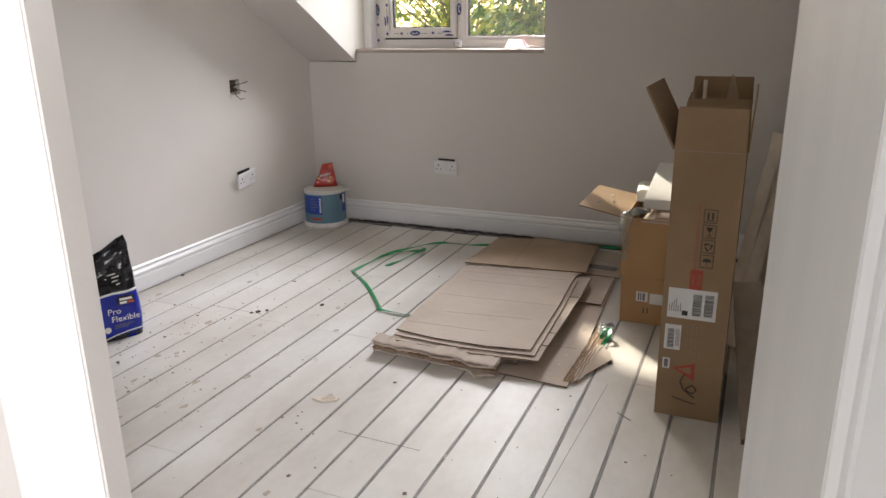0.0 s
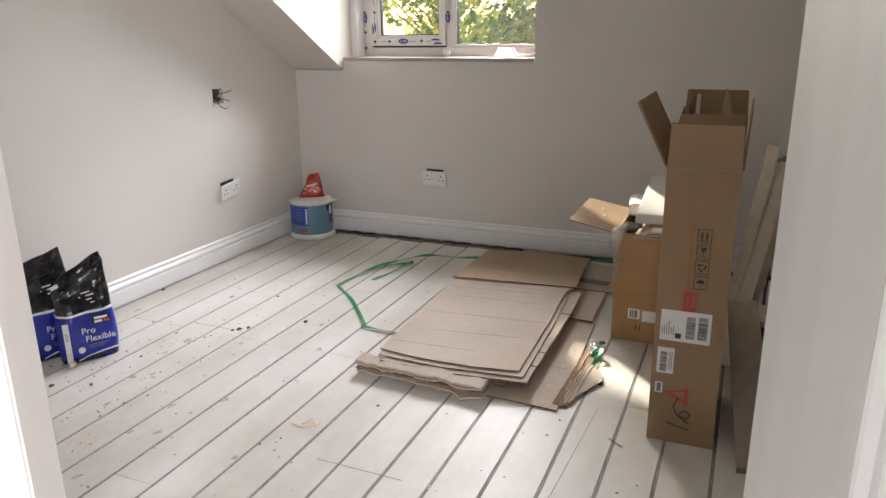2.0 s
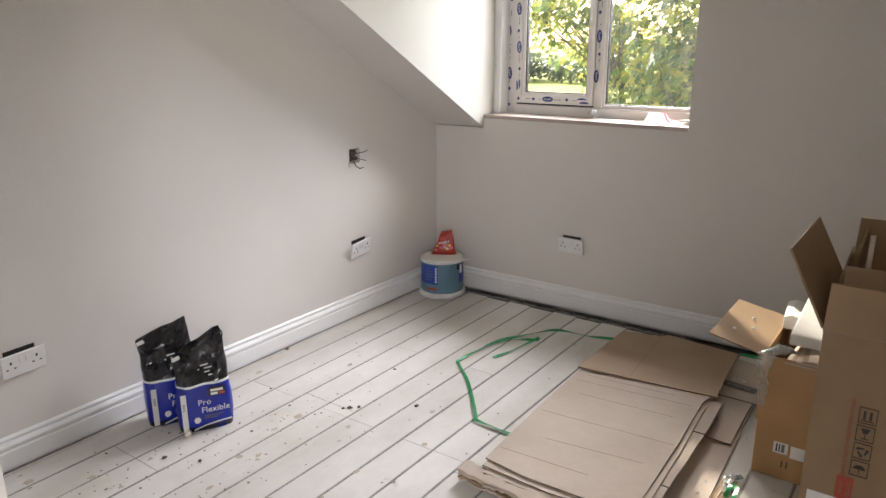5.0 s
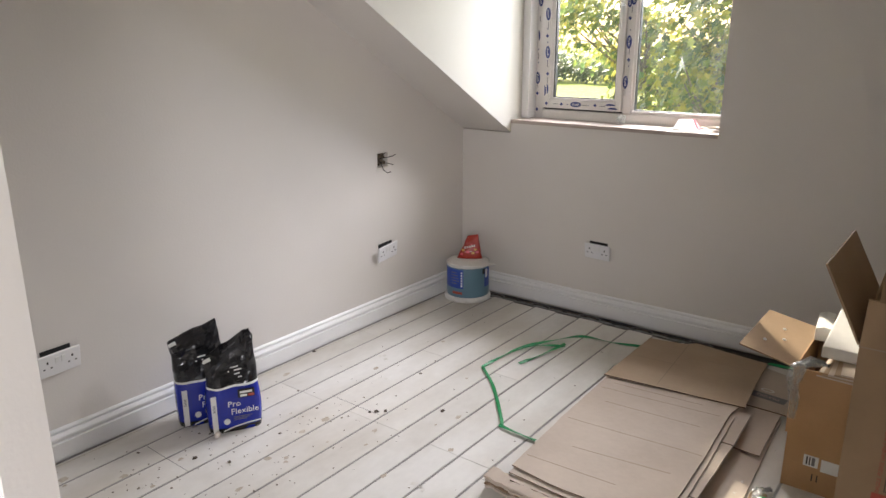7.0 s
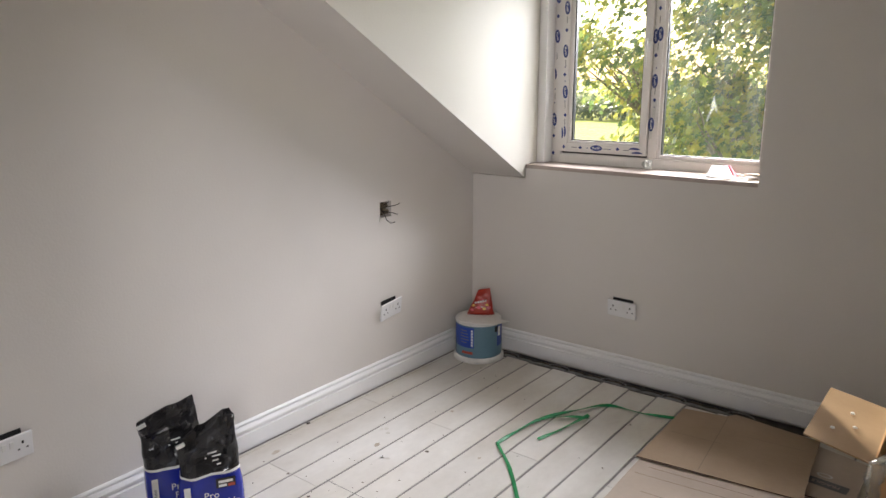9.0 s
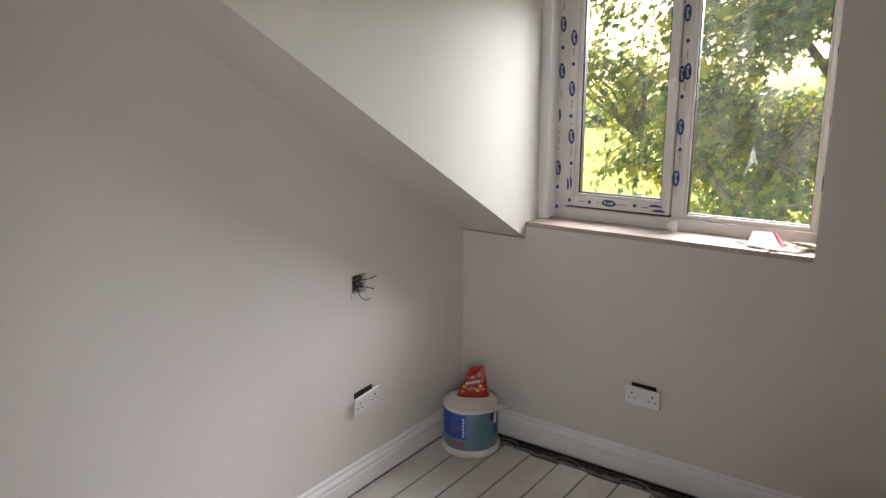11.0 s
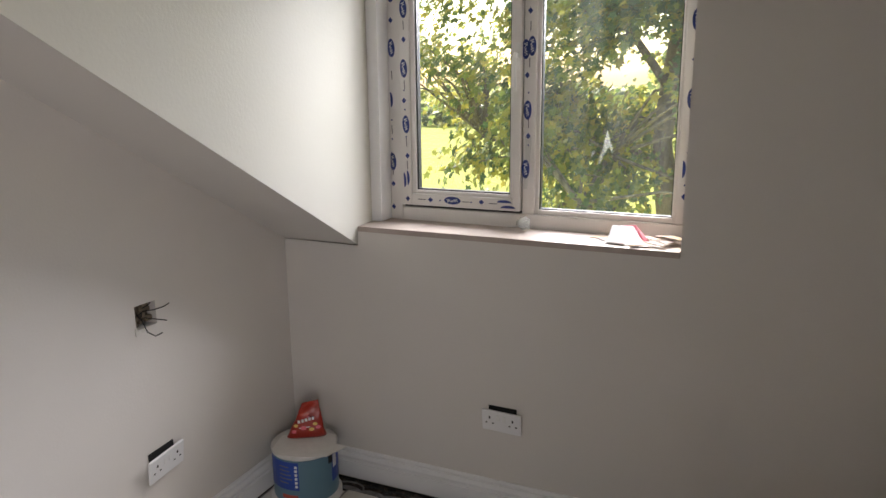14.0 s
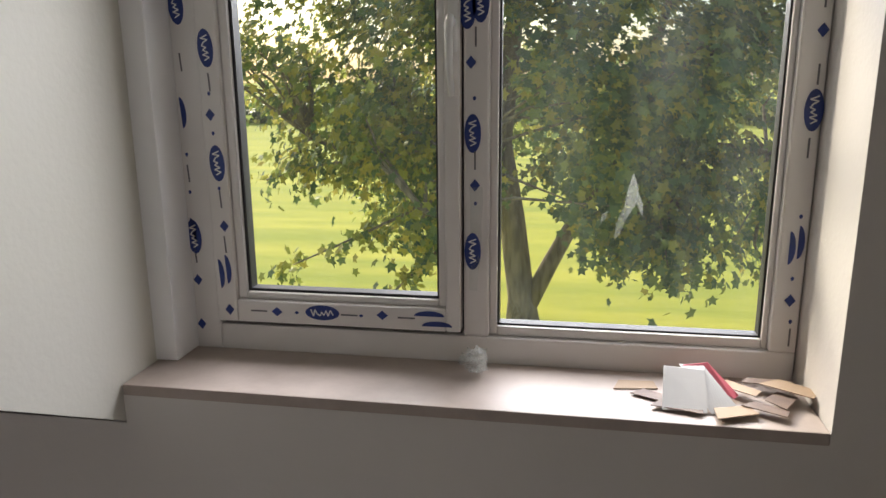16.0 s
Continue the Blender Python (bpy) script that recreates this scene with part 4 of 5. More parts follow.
bmesh.ops.translate(b, vec=(0, 0, -0.0015), verts=[e for e in r["geom"] if isinstance(e, bmesh.types.BMVert)])
part("fluted_core", b, M_FLUTE, strip)
for x0, w, y0, y1 in ((0.047, 0.012, 0.02, 0.33), (0.015, 0.006, 0.25, 0.46)):
    b = bmesh.new()
    prism(b, [(x0, y0, 0.0042), (x0 + w, y0 + 0.02, 0.0042), (x0 + w * 0.5, (y0 + y1) / 2, 0.0048), (x0 + w, y1, 0.0042), (x0, y1 - 0.03, 0.0042)], (0, 0, 0.0014))
    part("torn_liner", b, M_CARD_FLAT, strip)

fragile = thing("printed_panel", (-0.615, 3.36, 0.0200), "grey printed panel on the brown cardboard", "printed panel", rz=-6)
bm = bmesh.new()
box(bm, -0.075, 0.075, -0.026, 0.026, 0, 0.0006)
part("ink_panel", bm, M_GREYINK, fragile)
text_part("lettering", "FRAGILE", 0.026, pose(0, 0, 0.001, 0, 0, 180), M_CARD_FLAT, fragile, 0.0002)
bm = bmesh.new()
for i in range(18):
    a0, a1 = 2 * math.pi * i / 18, 2 * math.pi * (i + 1) / 18
    prism(bm, [(r * math.cos(a) - 0.02, 0.06 + 0.55 * r * math.sin(a), 0) for r, a in ((0.028, a0), (0.028, a1), (0.02, a1), (0.02, a0))], (0, 0, 0.0006))
part("ring_print", bm, M_PAPER, fragile)


# ---- green strapping ----
def strap(pts, label, w=0.014):
    s = thing("green_strap", (pts[0][0], pts[0][1], 0), label, "strapping", "green straps on the floor")
    b = bmesh.new()
    o = Vector((pts[0][0], pts[0][1], 0))
    ps = [Vector(p) - o for p in pts]
    fine = []
    for i in range(len(ps) - 1):
        p0, p1, p2, p3 = ps[max(i - 1, 0)], ps[i], ps[i + 1], ps[min(i + 2, len(ps) - 1)]
        for k in range(5):
            t = k / 5
            fine.append(0.5 * ((2 * p1) + (p2 - p0) * t + (2 * p0 - 5 * p1 + 4 * p2 - p3) * t * t + (3 * p1 - p0 - 3 * p2 + p3) * t ** 3))
    fine.append(ps[-1])
    rows = []
    for i, p in enumerate(fine):
        d = (fine[min(i + 1, len(fine) - 1)] - fine[max(i - 1, 0)]).normalized()
        n = Vector((-d.y, d.x, 0)).normalized() * w / 2
        up = Vector((0, 0, 0.002))
        tw = Vector((0, 0, 0.003 * math.sin(i * 0.8)))
        rows.append([b.verts.new(q) for q in (p - n - tw, p + n + tw, p + n + tw + up, p - n - tw + up)])
    for p, q in zip(rows, rows[1:]):
        for i in range(4):
            b.faces.new((p[i], q[i], q[(i + 1) % 4], p[(i + 1) % 4]))
    b.faces.new(rows[0])
    b.faces.new(rows[-1][::-1])
    part("band", b, M_GREEN, s)
    return s


strap([(-1.225, 2.50, 0.006), (-1.385, 2.51, 0.008), (-1.40, 2.54, 0.008), (-1.60, 2.78, 0.004), (-1.742, 2.91, 0.004)], "bent green plastic strap lying on the boards")
strap([(-1.745, 2.912, 0.004), (-1.735, 3.05, 0.006), (-1.705, 3.20, 0.010), (-1.63, 3.28, 0.012), (-1.545, 3.335, 0.01)], "curved green plastic strap on the boards")
strap([(-1.705, 3.205, 0.014), (-1.62, 3.37, 0.012), (-1.535, 3.51, 0.006), (-1.38, 3.53, 0.005), (-1.22, 3.575, 0.008)], "long green plastic strap running under cardboard")
strap([(-1.63, 3.045, 0.004), (-1.60, 3.15, 0.006), (-1.55, 3.345, 0.018)], "short green plastic strap end")
strap([(-0.70, 3.72, 0.012), (-0.55, 3.73, 0.014), (-0.40, 3.74, 0.006)], "green plastic strap along the skirting")
strap([(-0.44, 2.50, 0.004), (-0.425, 2.56, 0.03), (-0.445, 2.60, 0.035), (-0.455, 2.55, 0.01)], "curled green plastic strap by cardboard")


# ---- tall open carton ----
def carton_shell(b, w, d, z1, t=0.005):
    """An open-topped carton body, one hollow shell."""
    o = [b.verts.new((x * w, y * d, z)) for z in (0, z1) for x, y in ((-1, -1), (1, -1), (1, 1), (-1, 1))]
    i = [b.verts.new((x * (w - t), y * (d - t), z)) for z in (t, z1) for x, y in ((-1, -1), (1, -1), (1, 1), (-1, 1))]
    for k in range(4):
        m = (k + 1) % 4
        b.faces.new((o[k], o[m], o[m + 4], o[k + 4]))
        b.faces.new((i[m], i[k], i[k + 4], i[m + 4]))
        b.faces.new((o[k + 4], o[m + 4], i[m + 4], i[k + 4]))
    b.faces.new((o[3], o[2], o[1], o[0]))
    b.faces.new((i[0], i[1], i[2], i[3]))


TX0, TX1, TY0, TY1, TZ = -0.198, -0.014, 2.085, 2.44, 0.82
tall = thing("tall_carton", ((TX0 + TX1) / 2, (TY0 + TY1) / 2, 0), "tall narrow open brown cardboard carton standing on end", "cardboard box")
hw, hd = (TX1 - TX0) / 2, (TY1 - TY0) / 2
bm = bmesh.new()
carton_shell(bm, hw, hd, TZ)
for v in bm.verts:
    v.co.y -= 0.022 * v.co.z / TZ if v.co.y < 0 else 0
part("body", bm, M_CARD_BOX, tall)


def flap(parent, a, b_, up, t=0.005, mat=M_CARD_BOX, label=""):
    """A flap hinged on the line a-b_, that reaches by the vector up."""
    b = bmesh.new()
    a, b_, up = Vector(a), Vector(b_), Vector(up)
    n = (b_ - a).cross(up).normalized() * t
    d = (b_ - a).normalized() * 0.006
    prism(b, [a, b_, b_ + up - d, a + up + d], n)
    return part("flap", b, mat, parent, label)


yf = -hd - 0.022
flap(tall, (-hw, yf, TZ), (hw, yf, TZ), (0.002, -0.048, 0.120))
flap(tall, (-hw, hd, TZ), (-hw, yf, TZ), (-0.085, 0, 0.165))
flap(tall, (hw, hd, TZ), (-hw, hd, TZ), (0, 0.01, 0.17))
flap(tall, (hw, yf, TZ), (hw, hd, TZ), (0.006, 0.0, 0.15))
for pts, mt in ((((-0.070, -0.165, 0.0), (0.086, -0.165, 0.0), (0.088, -0.150, 0.133), (-0.072, -0.150, 0.132)), M_CARD_BOX),
                (((-0.088, -0.10, 0.0), (-0.082, 0.02, 0.0), (-0.080, 0.02, 0.135), (-0.086, -0.10, 0.085)), M_CARD_BOX),
                (((-0.066, -0.02, 0.0), (-0.060, 0.09, 0.0), (-0.060, 0.09, 0.175), (-0.064, -0.02, 0.145)), M_CARD_BOX),
                (((-0.046, 0.0, -0.05), (-0.040, 0.012, -0.05), (-0.040, 0.012, 0.17), (-0.046, 0.0, 0.172)), M_WOOD),
                (((0.010, -0.03, -0.02), (0.078, -0.05, -0.02), (0.058, -0.045, 0.10), (0.030, -0.035, 0.19), (0.014, -0.03, 0.07)), M_CARD)):
    b = bmesh.new()
    prism(b, [Vector((x, y, TZ + z)) for x, y, z in pts], (0.004, 0.003, 0))
    part("inner_liner", b, mt, tall)
# print on the front
slope_f = math.degrees(math.atan2(0.022, TZ))
FM = Matrix.Translation((0, -hd - 0.0012, 0)) @ pose(0, 0, 0, 90 + slope_f, 0, 0)


def ink(name, u0, u1, v0, v1, mat, parent=tall, lift=0.0, label=""):
    b = bmesh.new()
    box(b, u0, u1, v0, v1, lift, lift + 0.0006, FM)
    return part(name, b, mat, parent, label)


big = ink("shipping_label", -0.077, 0.057, 0.325, 0.418, M_PAPER, label="white shipping label with bar codes")
for col in (0, 1):
    rr = random.Random(20 + col)
    v = 0.338
    while v < 0.405:
        w = rr.uniform(0.0008, 0.0032)
        ink("bar", -0.008 + col * 0.032, 0.016 + col * 0.032, v, v + w, M_BLACKINK, tall, 0.0008)
        v += w + rr.uniform(0.001, 0.0026)
ink("square_code", -0.036, -0.02, 0.335, 0.35, M_BLACKINK, tall, 0.0008)
for i in range(6):
    ink("print_line", -0.072 + 0.006 * i, -0.070 + 0.006 * i, 0.345, 0.345 + 0.02 + 0.007 * ((i * 5) % 4), M_GREYINK, tall, 0.0008)
ink("address_label", -0.079, -0.033, 0.222, 0.302, M_PAPER, label="white bar code label")
rr = random.Random(33)
v = 0.228
while v < 0.288:
    w = rr.uniform(0.001, 0.003)
    ink("bar", -0.07, -0.052, v, v + w, M_BLACKINK, tall, 0.0008)
    v += w + rr.uniform(0.001, 0.0028)
for i in range(3):
    ink("print_line", -0.047 + 0.004 * i, -0.0455 + 0.004 * i, 0.235, 0.29, M_GREYINK, tall, 0.0008)
ink("small_label", -0.079, -0.058, 0.158, 0.192, M_PAPER)
ink("label_print", -0.074, -0.063, 0.162, 0.188, M_GREYINK, tall, 0.0008)
ink("red_panel", -0.022, 0.012, 0.418, 0.478, M_REDINK, label="red printed warning panel")
for i in range(2):
    text_part("lettering", "GLASS" if i == 0 else "FRAGILE", 0.0135 if i == 0 else 0.009, FM @ pose(0.004 - i * 0.016, 0.448, 0.001, 0, 0, 90), M_CARD_BOX, tall, 0.0002)
for i in range(4):
    v0 = 0.487 + i * 0.044
    b = bmesh.new()
    for u0, u1, w0, w1 in ((0.0, 0.036, 0, 0.0018), (0.0, 0.036, 0.0372, 0.039), (0.0, 0.0018, 0, 0.039), (0.0342, 0.036, 0, 0.039)):
        box(b, u0, u1, v0 + w0, v0 + w1, 0, 0.0006, FM)
    if i == 0:
        for k in range(8):
            a0, a1 = math.pi * k / 8, math.pi * (k + 1) / 8
            prism(b, [FM @ Vector((0.018 + 0.012 * math.cos(a), v0 + 0.018 + 0.010 * math.sin(a), 0)) for a in (a0, a1)] + [FM @ Vector((0.018, v0 + 0.018, 0))], FM.to_3x3() @ Vector((0, 0, 0.0006)))
        box(b, 0.0172, 0.0188, v0 + 0.007, v0 + 0.019, 0, 0.0006, FM)
    elif i == 1:
        for k in range(3):
            a = k * 2.094
            m = FM @ pose(0.018 + 0.008 * math.cos(a), v0 + 0.019 + 0.008 * math.sin(a), 0, 0, 0, math.degrees(a) + 70)
            prism(b, [m @ Vector(p) for p in ((-0.007, -0.002, 0), (0.003, -0.002, 0), (0.003, -0.005, 0), (0.009, 0, 0), (0.003, 0.005, 0), (0.003, 0.002, 0), (-0.007, 0.002, 0))], m.to_3x3() @ Vector((0, 0, 0.0006)))
    elif i == 2:
        prism(b, [FM @ Vector(p) for p in ((0.009, v0 + 0.032, 0), (0.027, v0 + 0.032, 0), (0.022, v0 + 0.02, 0), (0.014, v0 + 0.02, 0))], FM.to_3x3() @ Vector((0, 0, 0.0006)))
        box(b, 0.0172, 0.0188, v0 + 0.008, v0 + 0.02, 0, 0.0006, FM)
        box(b, 0.011, 0.025, v0 + 0.006, v0 + 0.008, 0, 0.0006, FM)
    else:
        for u in (0.009, 0.021):
            box(b, u, u + 0.005, v0 + 0.010, v0 + 0.030, 0, 0.0006, FM)
        box(b, 0.006, 0.030, v0 + 0.006, v0 + 0.008, 0, 0.0006, FM)
    part("handling_symbol", b, M_BLACKINK, tall)
text_part("lettering", "FRAGILE, PLEASE HANDLE WITH CARE.", 0.0115, FM @ pose(-0.012, 0.575, 0.0006, 0, 0, 90), M_REDINK, tall, 0.0002)
for i in range(4):
    for k in range(5):
        ink("print_mark", -0.018 + i * 0.013, -0.014 + i * 0.013, 0.212 + k * 0.021, 0.212 + k * 0.021 + 0.008 + 0.006 * ((i + k) % 2), M_CARD_DARK, tall)
b = bmesh.new()
prism(b, [FM @ Vector(p) for p in ((-0.05, 0.162, 0), (0.014, 0.185, 0), (0.014, 0.128, 0))], FM.to_3x3() @ Vector((0, 0, 0.0005)))
part("red_triangle", b, M_REDINK, tall)
b = bmesh.new()
prism(b, [FM @ Vector(p) for p in ((-0.034, 0.161, 0.0002), (0.003, 0.172, 0.0002), (0.003, 0.146, 0.0002))], FM.to_3x3() @ Vector((0, 0, 0.0007)))
part("triangle_centre", b, M_CARD_BOX, tall)
b = bmesh.new()
tube(b, [FM @ Vector(p) for p in ((-0.012, 0.148, 0.0015), (-0.024, 0.12, 0.0015), (-0.012, 0.092, 0.0015), (0.016, 0.086, 0.0015), (0.024, 0.10, 0.0015), (0.012, 0.113, 0.0015), (-0.006, 0.10, 0.0015), (0.0, 0.085, 0.0015), (0.02, 0.072, 0.0015))], [0.0019] * 9, 5)
tube(b, [FM @ Vector(p) for p in ((-0.042, 0.066, 0.0015), (-0.01, 0.057, 0.0015), (0.024, 0.052, 0.0015))], [0.0014] * 3, 5)
part("pen_scrawl", b, M_BLACKINK, tall)
# dark strip along the hinge of the front flap
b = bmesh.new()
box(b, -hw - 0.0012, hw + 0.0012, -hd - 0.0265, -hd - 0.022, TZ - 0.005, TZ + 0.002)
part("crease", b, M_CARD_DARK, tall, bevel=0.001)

# ---- short cartons ----
SX0, SX1, SY0, SY1 = -0.428, -0.085, 2.775, 3.17
low = thing("carton", ((SX0 + SX1) / 2, (SY0 + SY1) / 2, 0), "closed brown cardboard carton under another", "cardboard box", "brown cartons")
w, d = (SX1 - SX0) / 2, (SY1 - SY0) / 2
bm = bmesh.new()
box(bm, -w, w, -d, d, 0, 0.198)
part("body", bm, M_CARD_LOW, low, bevel=0.003)
for u0, u1, z0, z1, mt in ((0.060 - w, 0.105 - w, 0.095, 0.135, M_PAPER), (0.113 - w, 0.170 - w, 0.088, 0.132, M_PAPER), (0.068 - w, 0.073 - w, 0.100, 0.130, M_BLACKINK), (0.077 - w, 0.081 - w, 0.100, 0.130, M_BLACKINK), (0.085 - w, 0.095 - w, 0.100, 0.130, M_GREYINK)):
    b = bmesh.new()
    box(b, u0, u1, -d - (0.0006 if mt == M_PAPER else 0.0012), -d, z0, z1)
    part("label" if mt == M_PAPER else "label_print", b, mt, low, "white paper label" if mt == M_PAPER else "")
for u in (0.09, 0.105):
    b = bmesh.new()
    box(b, u - w, u - w + 0.004, -d - 0.0006, -d, 0.045, 0.07)
    part("handling_print", b, M_BLACKINK, low)
upc = thing("open_carton", ((SX0 + SX1) / 2, (SY0 + SY1) / 2, 0.199), "open brown cardboard carton stuffed with packing on a carton", "cardboard box", "brown cartons")
w2, d2 = w + 0.006, d + 0.006
bm = bmesh.new()
H2 = 0.235
carton_shell(bm, w2, d2, H2)
part("body", bm, M_CARD_LOW, upc)
flap(upc, (-w2, d2, H2), (-w2, -d2, H2), (-0.178, 0, 0.034), label="pale sunlit side flap")
flap(upc, (w2, -d2, H2), (w2, d2, H2), (0.03, 0, 0.12))
for y, u in ((0.05, 0.09), (-0.10, 0.12), (-0.04, 0.07)):
    b = bmesh.new()
    lathe(b, [(0.006, 0), (0.007, 0.002), (0.004, 0.005), (0.001, 0.006)], 8, pose(-w2 - u, y, H2 + 0.005 + u * 0.19, 0, 11, 0))
    part("staple", b, M_PAPER, upc)
for k in range(5):
    ins = thing("card_insert", (-0.20, 2.90 + 0.004 * k, 0.420 + 0.0065 * k), "flat brown card insert on the open carton", "card insert", "card inserts in the carton", rz=-3 + 2 * k)
    b = bmesh.new()
    box(b, -0.16 + 0.012 * k, 0.12, -0.14 - 0.004 * k, 0.14, 0, 0.005)
    part("sheet", b, M_CARD if k % 2 else M_CARD_FLAT, ins)
foam = thing("foam_block", (-0.26, 3.02, 0.4535), "white polystyrene packing block on the open carton", "polystyrene block", "polystyrene blocks")
bm = bmesh.new()
prism(bm, [(-0.115, -0.17, 0), (-0.115, -0.165, 0.038), (-0.10, 0.13, 0.128), (-0.10, 0.16, 0.128), (-0.10, 0.16, 0)], (0.24, 0, 0))
part("foam", bm, M_POLY, foam, bevel=0.006)
foam2 = thing("foam_block", (-0.40, 3.10, 0.436), "small white polystyrene block leaning on another", "polystyrene block", "polystyrene blocks", rz=6)
bm = bmesh.new()
prism(bm, [(-0.035, -0.06, 0.0), (0.02, -0.06, 0.0), (0.02, -0.06, 0.05), (-0.01, -0.06, 0.055), (-0.035, -0.06, 0.045)], (0, 0.18, 0))
part("foam", bm, M_POLY, foam2, bevel=0.005)


def crumple(name, at, sx, sy, sz, seed, label, mat=M_FILM, category="plastic wrap", group="clear plastic wraps"):
    s = thing(name, at, label, category, group)
    b = bmesh.new()
    bmesh.ops.create_icosphere(b, subdivisions=4, radius=1)
    for v in b.verts:
        n = noise.noise(v.co * 2.2 + Vector((seed, 0, 0))) * 0.8 + abs(noise.noise(v.co * 5 + Vector((0, seed, 0)))) * 0.7
        k = 0.55 + n * 0.6
        v.co = Vector((v.co.x * sx * k, v.co.y * sy * k, v.co.z * sz * k))
    lo = min(v.co.z for v in b.verts)
    for v in b.verts:
        v.co.z -= lo
    part("film", b, mat, s)
    return s


def film_wrap(at, pts, width, seed, label):
    """A thin torn film, gathered into folds along a line."""
    s = thing("plastic_wrap", at, label, "plastic wrap", "clear plastic wraps")
    q = random.Random(seed)
    for k in range(3):
        b = bmesh.new()
        rows = []
        m = 26
        for i in range(m + 1):
            f = i / m * (len(pts) - 1)
            n = min(int(f), len(pts) - 2)
            p = Vector(pts[n]).lerp(Vector(pts[n + 1]), f - n)
            w = width * (0.35 + 0.65 * (1 - i / m)) * (0.8 + 0.5 * noise.noise(Vector((i * 0.3, seed, k))))
            rows.append([b.verts.new(p + Vector((w * (j / 9 - 0.5) + 0.006 * noise.noise(Vector((i * 0.4, j * 0.5, k + seed))),
                                                0.014 * noise.noise(Vector((i * 0.35, j * 0.9, k * 3 + seed))) + 0.006 * k,
                                                0.016 * noise.noise(Vector((i * 0.5, j * 0.8, k * 7 + seed)))))) for j in range(10)])
        for p, r in zip(rows, rows[1:]):
            for j in range(9):
                if q.random() < 0.9:
                    b.faces.new((p[j], r[j], r[j + 1], p[j + 1]))
        part("film", b, M_FILM, s, smooth=True)
    return s


film_wrap((-0.405, 2.735, 0.0), [(0.03, 0.01, 0.47), (-0.01, -0.005, 0.455), (-0.02, -0.012, 0.40), (-0.01, -0.012, 0.34), (-0.012, -0.008, 0.27)], 0.07, 3, "crumpled clear plastic wrap hanging off the carton")
film_wrap((-0.36, 2.76, 0.0), [(-0.05, 0.01, 0.445), (-0.02, 0.01, 0.47), (0.02, 0.01, 0.46)], 0.06, 7, "crumpled clear plastic wrap on the carton edge")
film_wrap((0.15, 3.22, 0.0), [(-0.045, 0.0, 0.655), (0.0, 0.02, 0.675), (0.045, 0.03, 0.655), (0.05, 0.03, 0.60)], 0.07, 9, "crumpled clear plastic wrap over the plank ends")
film_wrap((-0.50, 2.52, 0.0), [(0.05, 0.05, 0.014), (0.035, 0.09, 0.02), (0.03, 0.13, 0.016), (0.06, 0.17, 0.012)], 0.05, 5, "clear plastic wrap lying by the cardboard")
crumple("plastic_wrap", (-1.613, 3.985, SILL + 0.001), 0.03, 0.022, 0.03, 11, "small crumpled clear wrap on the window sill")

# ---- boards leaning at the east wall ----
def plank(a, b_, w, t, mat, label, up=(0.97, -0.12, -0.2), group="timber planks leaning at the wall", name="timber_plank"):
    a, b_ = Vector(a), Vector(b_)
    d = (b_ - a)
    s = thing(name, tuple(a), label, "timber plank", group)
    side = Vector(up).normalized() * w
    n = d.cross(side).normalized() * t
    b = bmesh.new()
    prism(b, [(0, 0, 0), side, d + side, d], n)
    lo = min(v.co.z for v in b.verts)
    for v in b.verts:
        v.co.z -= lo if a.z < 0.01 else 0
    part("board", b, mat, s, bevel=0.002)
    return s


plank((-0.018, 2.79, 0.0), (0.065, 3.20, 0.71), 0.046, 0.018, M_WOOD, "pale softwood plank leaning at the wall")
plank((-0.030, 2.65, 0.0), (0.120, 3.20, 0.64), 0.050, 0.022, M_WOOD, "long pale softwood plank with a clean sawn end")
plank((0.012, 2.79, 0.0), (0.172, 3.30, 0.628), 0.040, 0.018, M_WOOD, "pale softwood plank leaning behind another")
plank((-0.055, 2.71, 0.0), (0.046, 3.10, 0.59), 0.044, 0.016, M_WOOD, "short pale softwood plank leaning at the wall")
# added slab: the shadow between planks and wall, put into a dark board
plank((0.182, 2.74, 0.0), (0.198, 3.16, 0.56), 0.014, 0.22, M_DARKWOOD, "dark brown slab standing for the shadow between planks and wall", up=(1, 0, 0), group="boards standing at the wall")
lean = thing("panel", (0.054, 1.994, 0), "beige board leaning back on a timber offcut", "board", "boards standing at the wall")
b = bmesh.new()
prism(b, [(0, 0, 0), (0.108, 0.026, 0), (0.020, 0.560, 0.305), (-0.072, 0.530, 0.305)], (0, 0.012, -0.016))
for v in b.verts:
    v.co.z = max(v.co.z, 0.0)
part("board", b, M_PANEL, lean, bevel=0.002)
b = bmesh.new()
prism(b, [(0, -0.002, 0), (0.108, 0.024, 0), (0.108, 0.024, 0.016), (0, -0.002, 0.016)], (0, -0.004, 0))
part("edge_band", b, M_DARKWOOD, lean, "brown bottom edge")
# thin dark slab for the dark stripe right of the beige board
pn = thing("panel", (0.175, 2.18, 0), "thin dark brown slab upright by the wall", "board", "boards standing at the wall")
b = bmesh.new()
box(b, -0.006, 0.006, 0.0, 0.46, 0, 0.40)
part("board", b, M_DARKWOOD, pn, bevel=0.002)
rod = thing("metal_rod", (0.145, 3.26, 0.0), "thin dark metal rod with a small square head leaning behind planks", "rod")
b = bmesh.new()
tube(b, [(-0.03, -0.12, 0.002), (0.007, 0.04, 0.678), (0.026, 0.10, 0.750)], [0.0035] * 3, 8)
part("shaft", b, M_GREYINK, rod, smooth=True)
b = bmesh.new()
box(b, -0.010, 0.010, -0.008, 0.008, -0.010, 0.010, pose(0.030, 0.11, 0.760, -30, 20, 0))
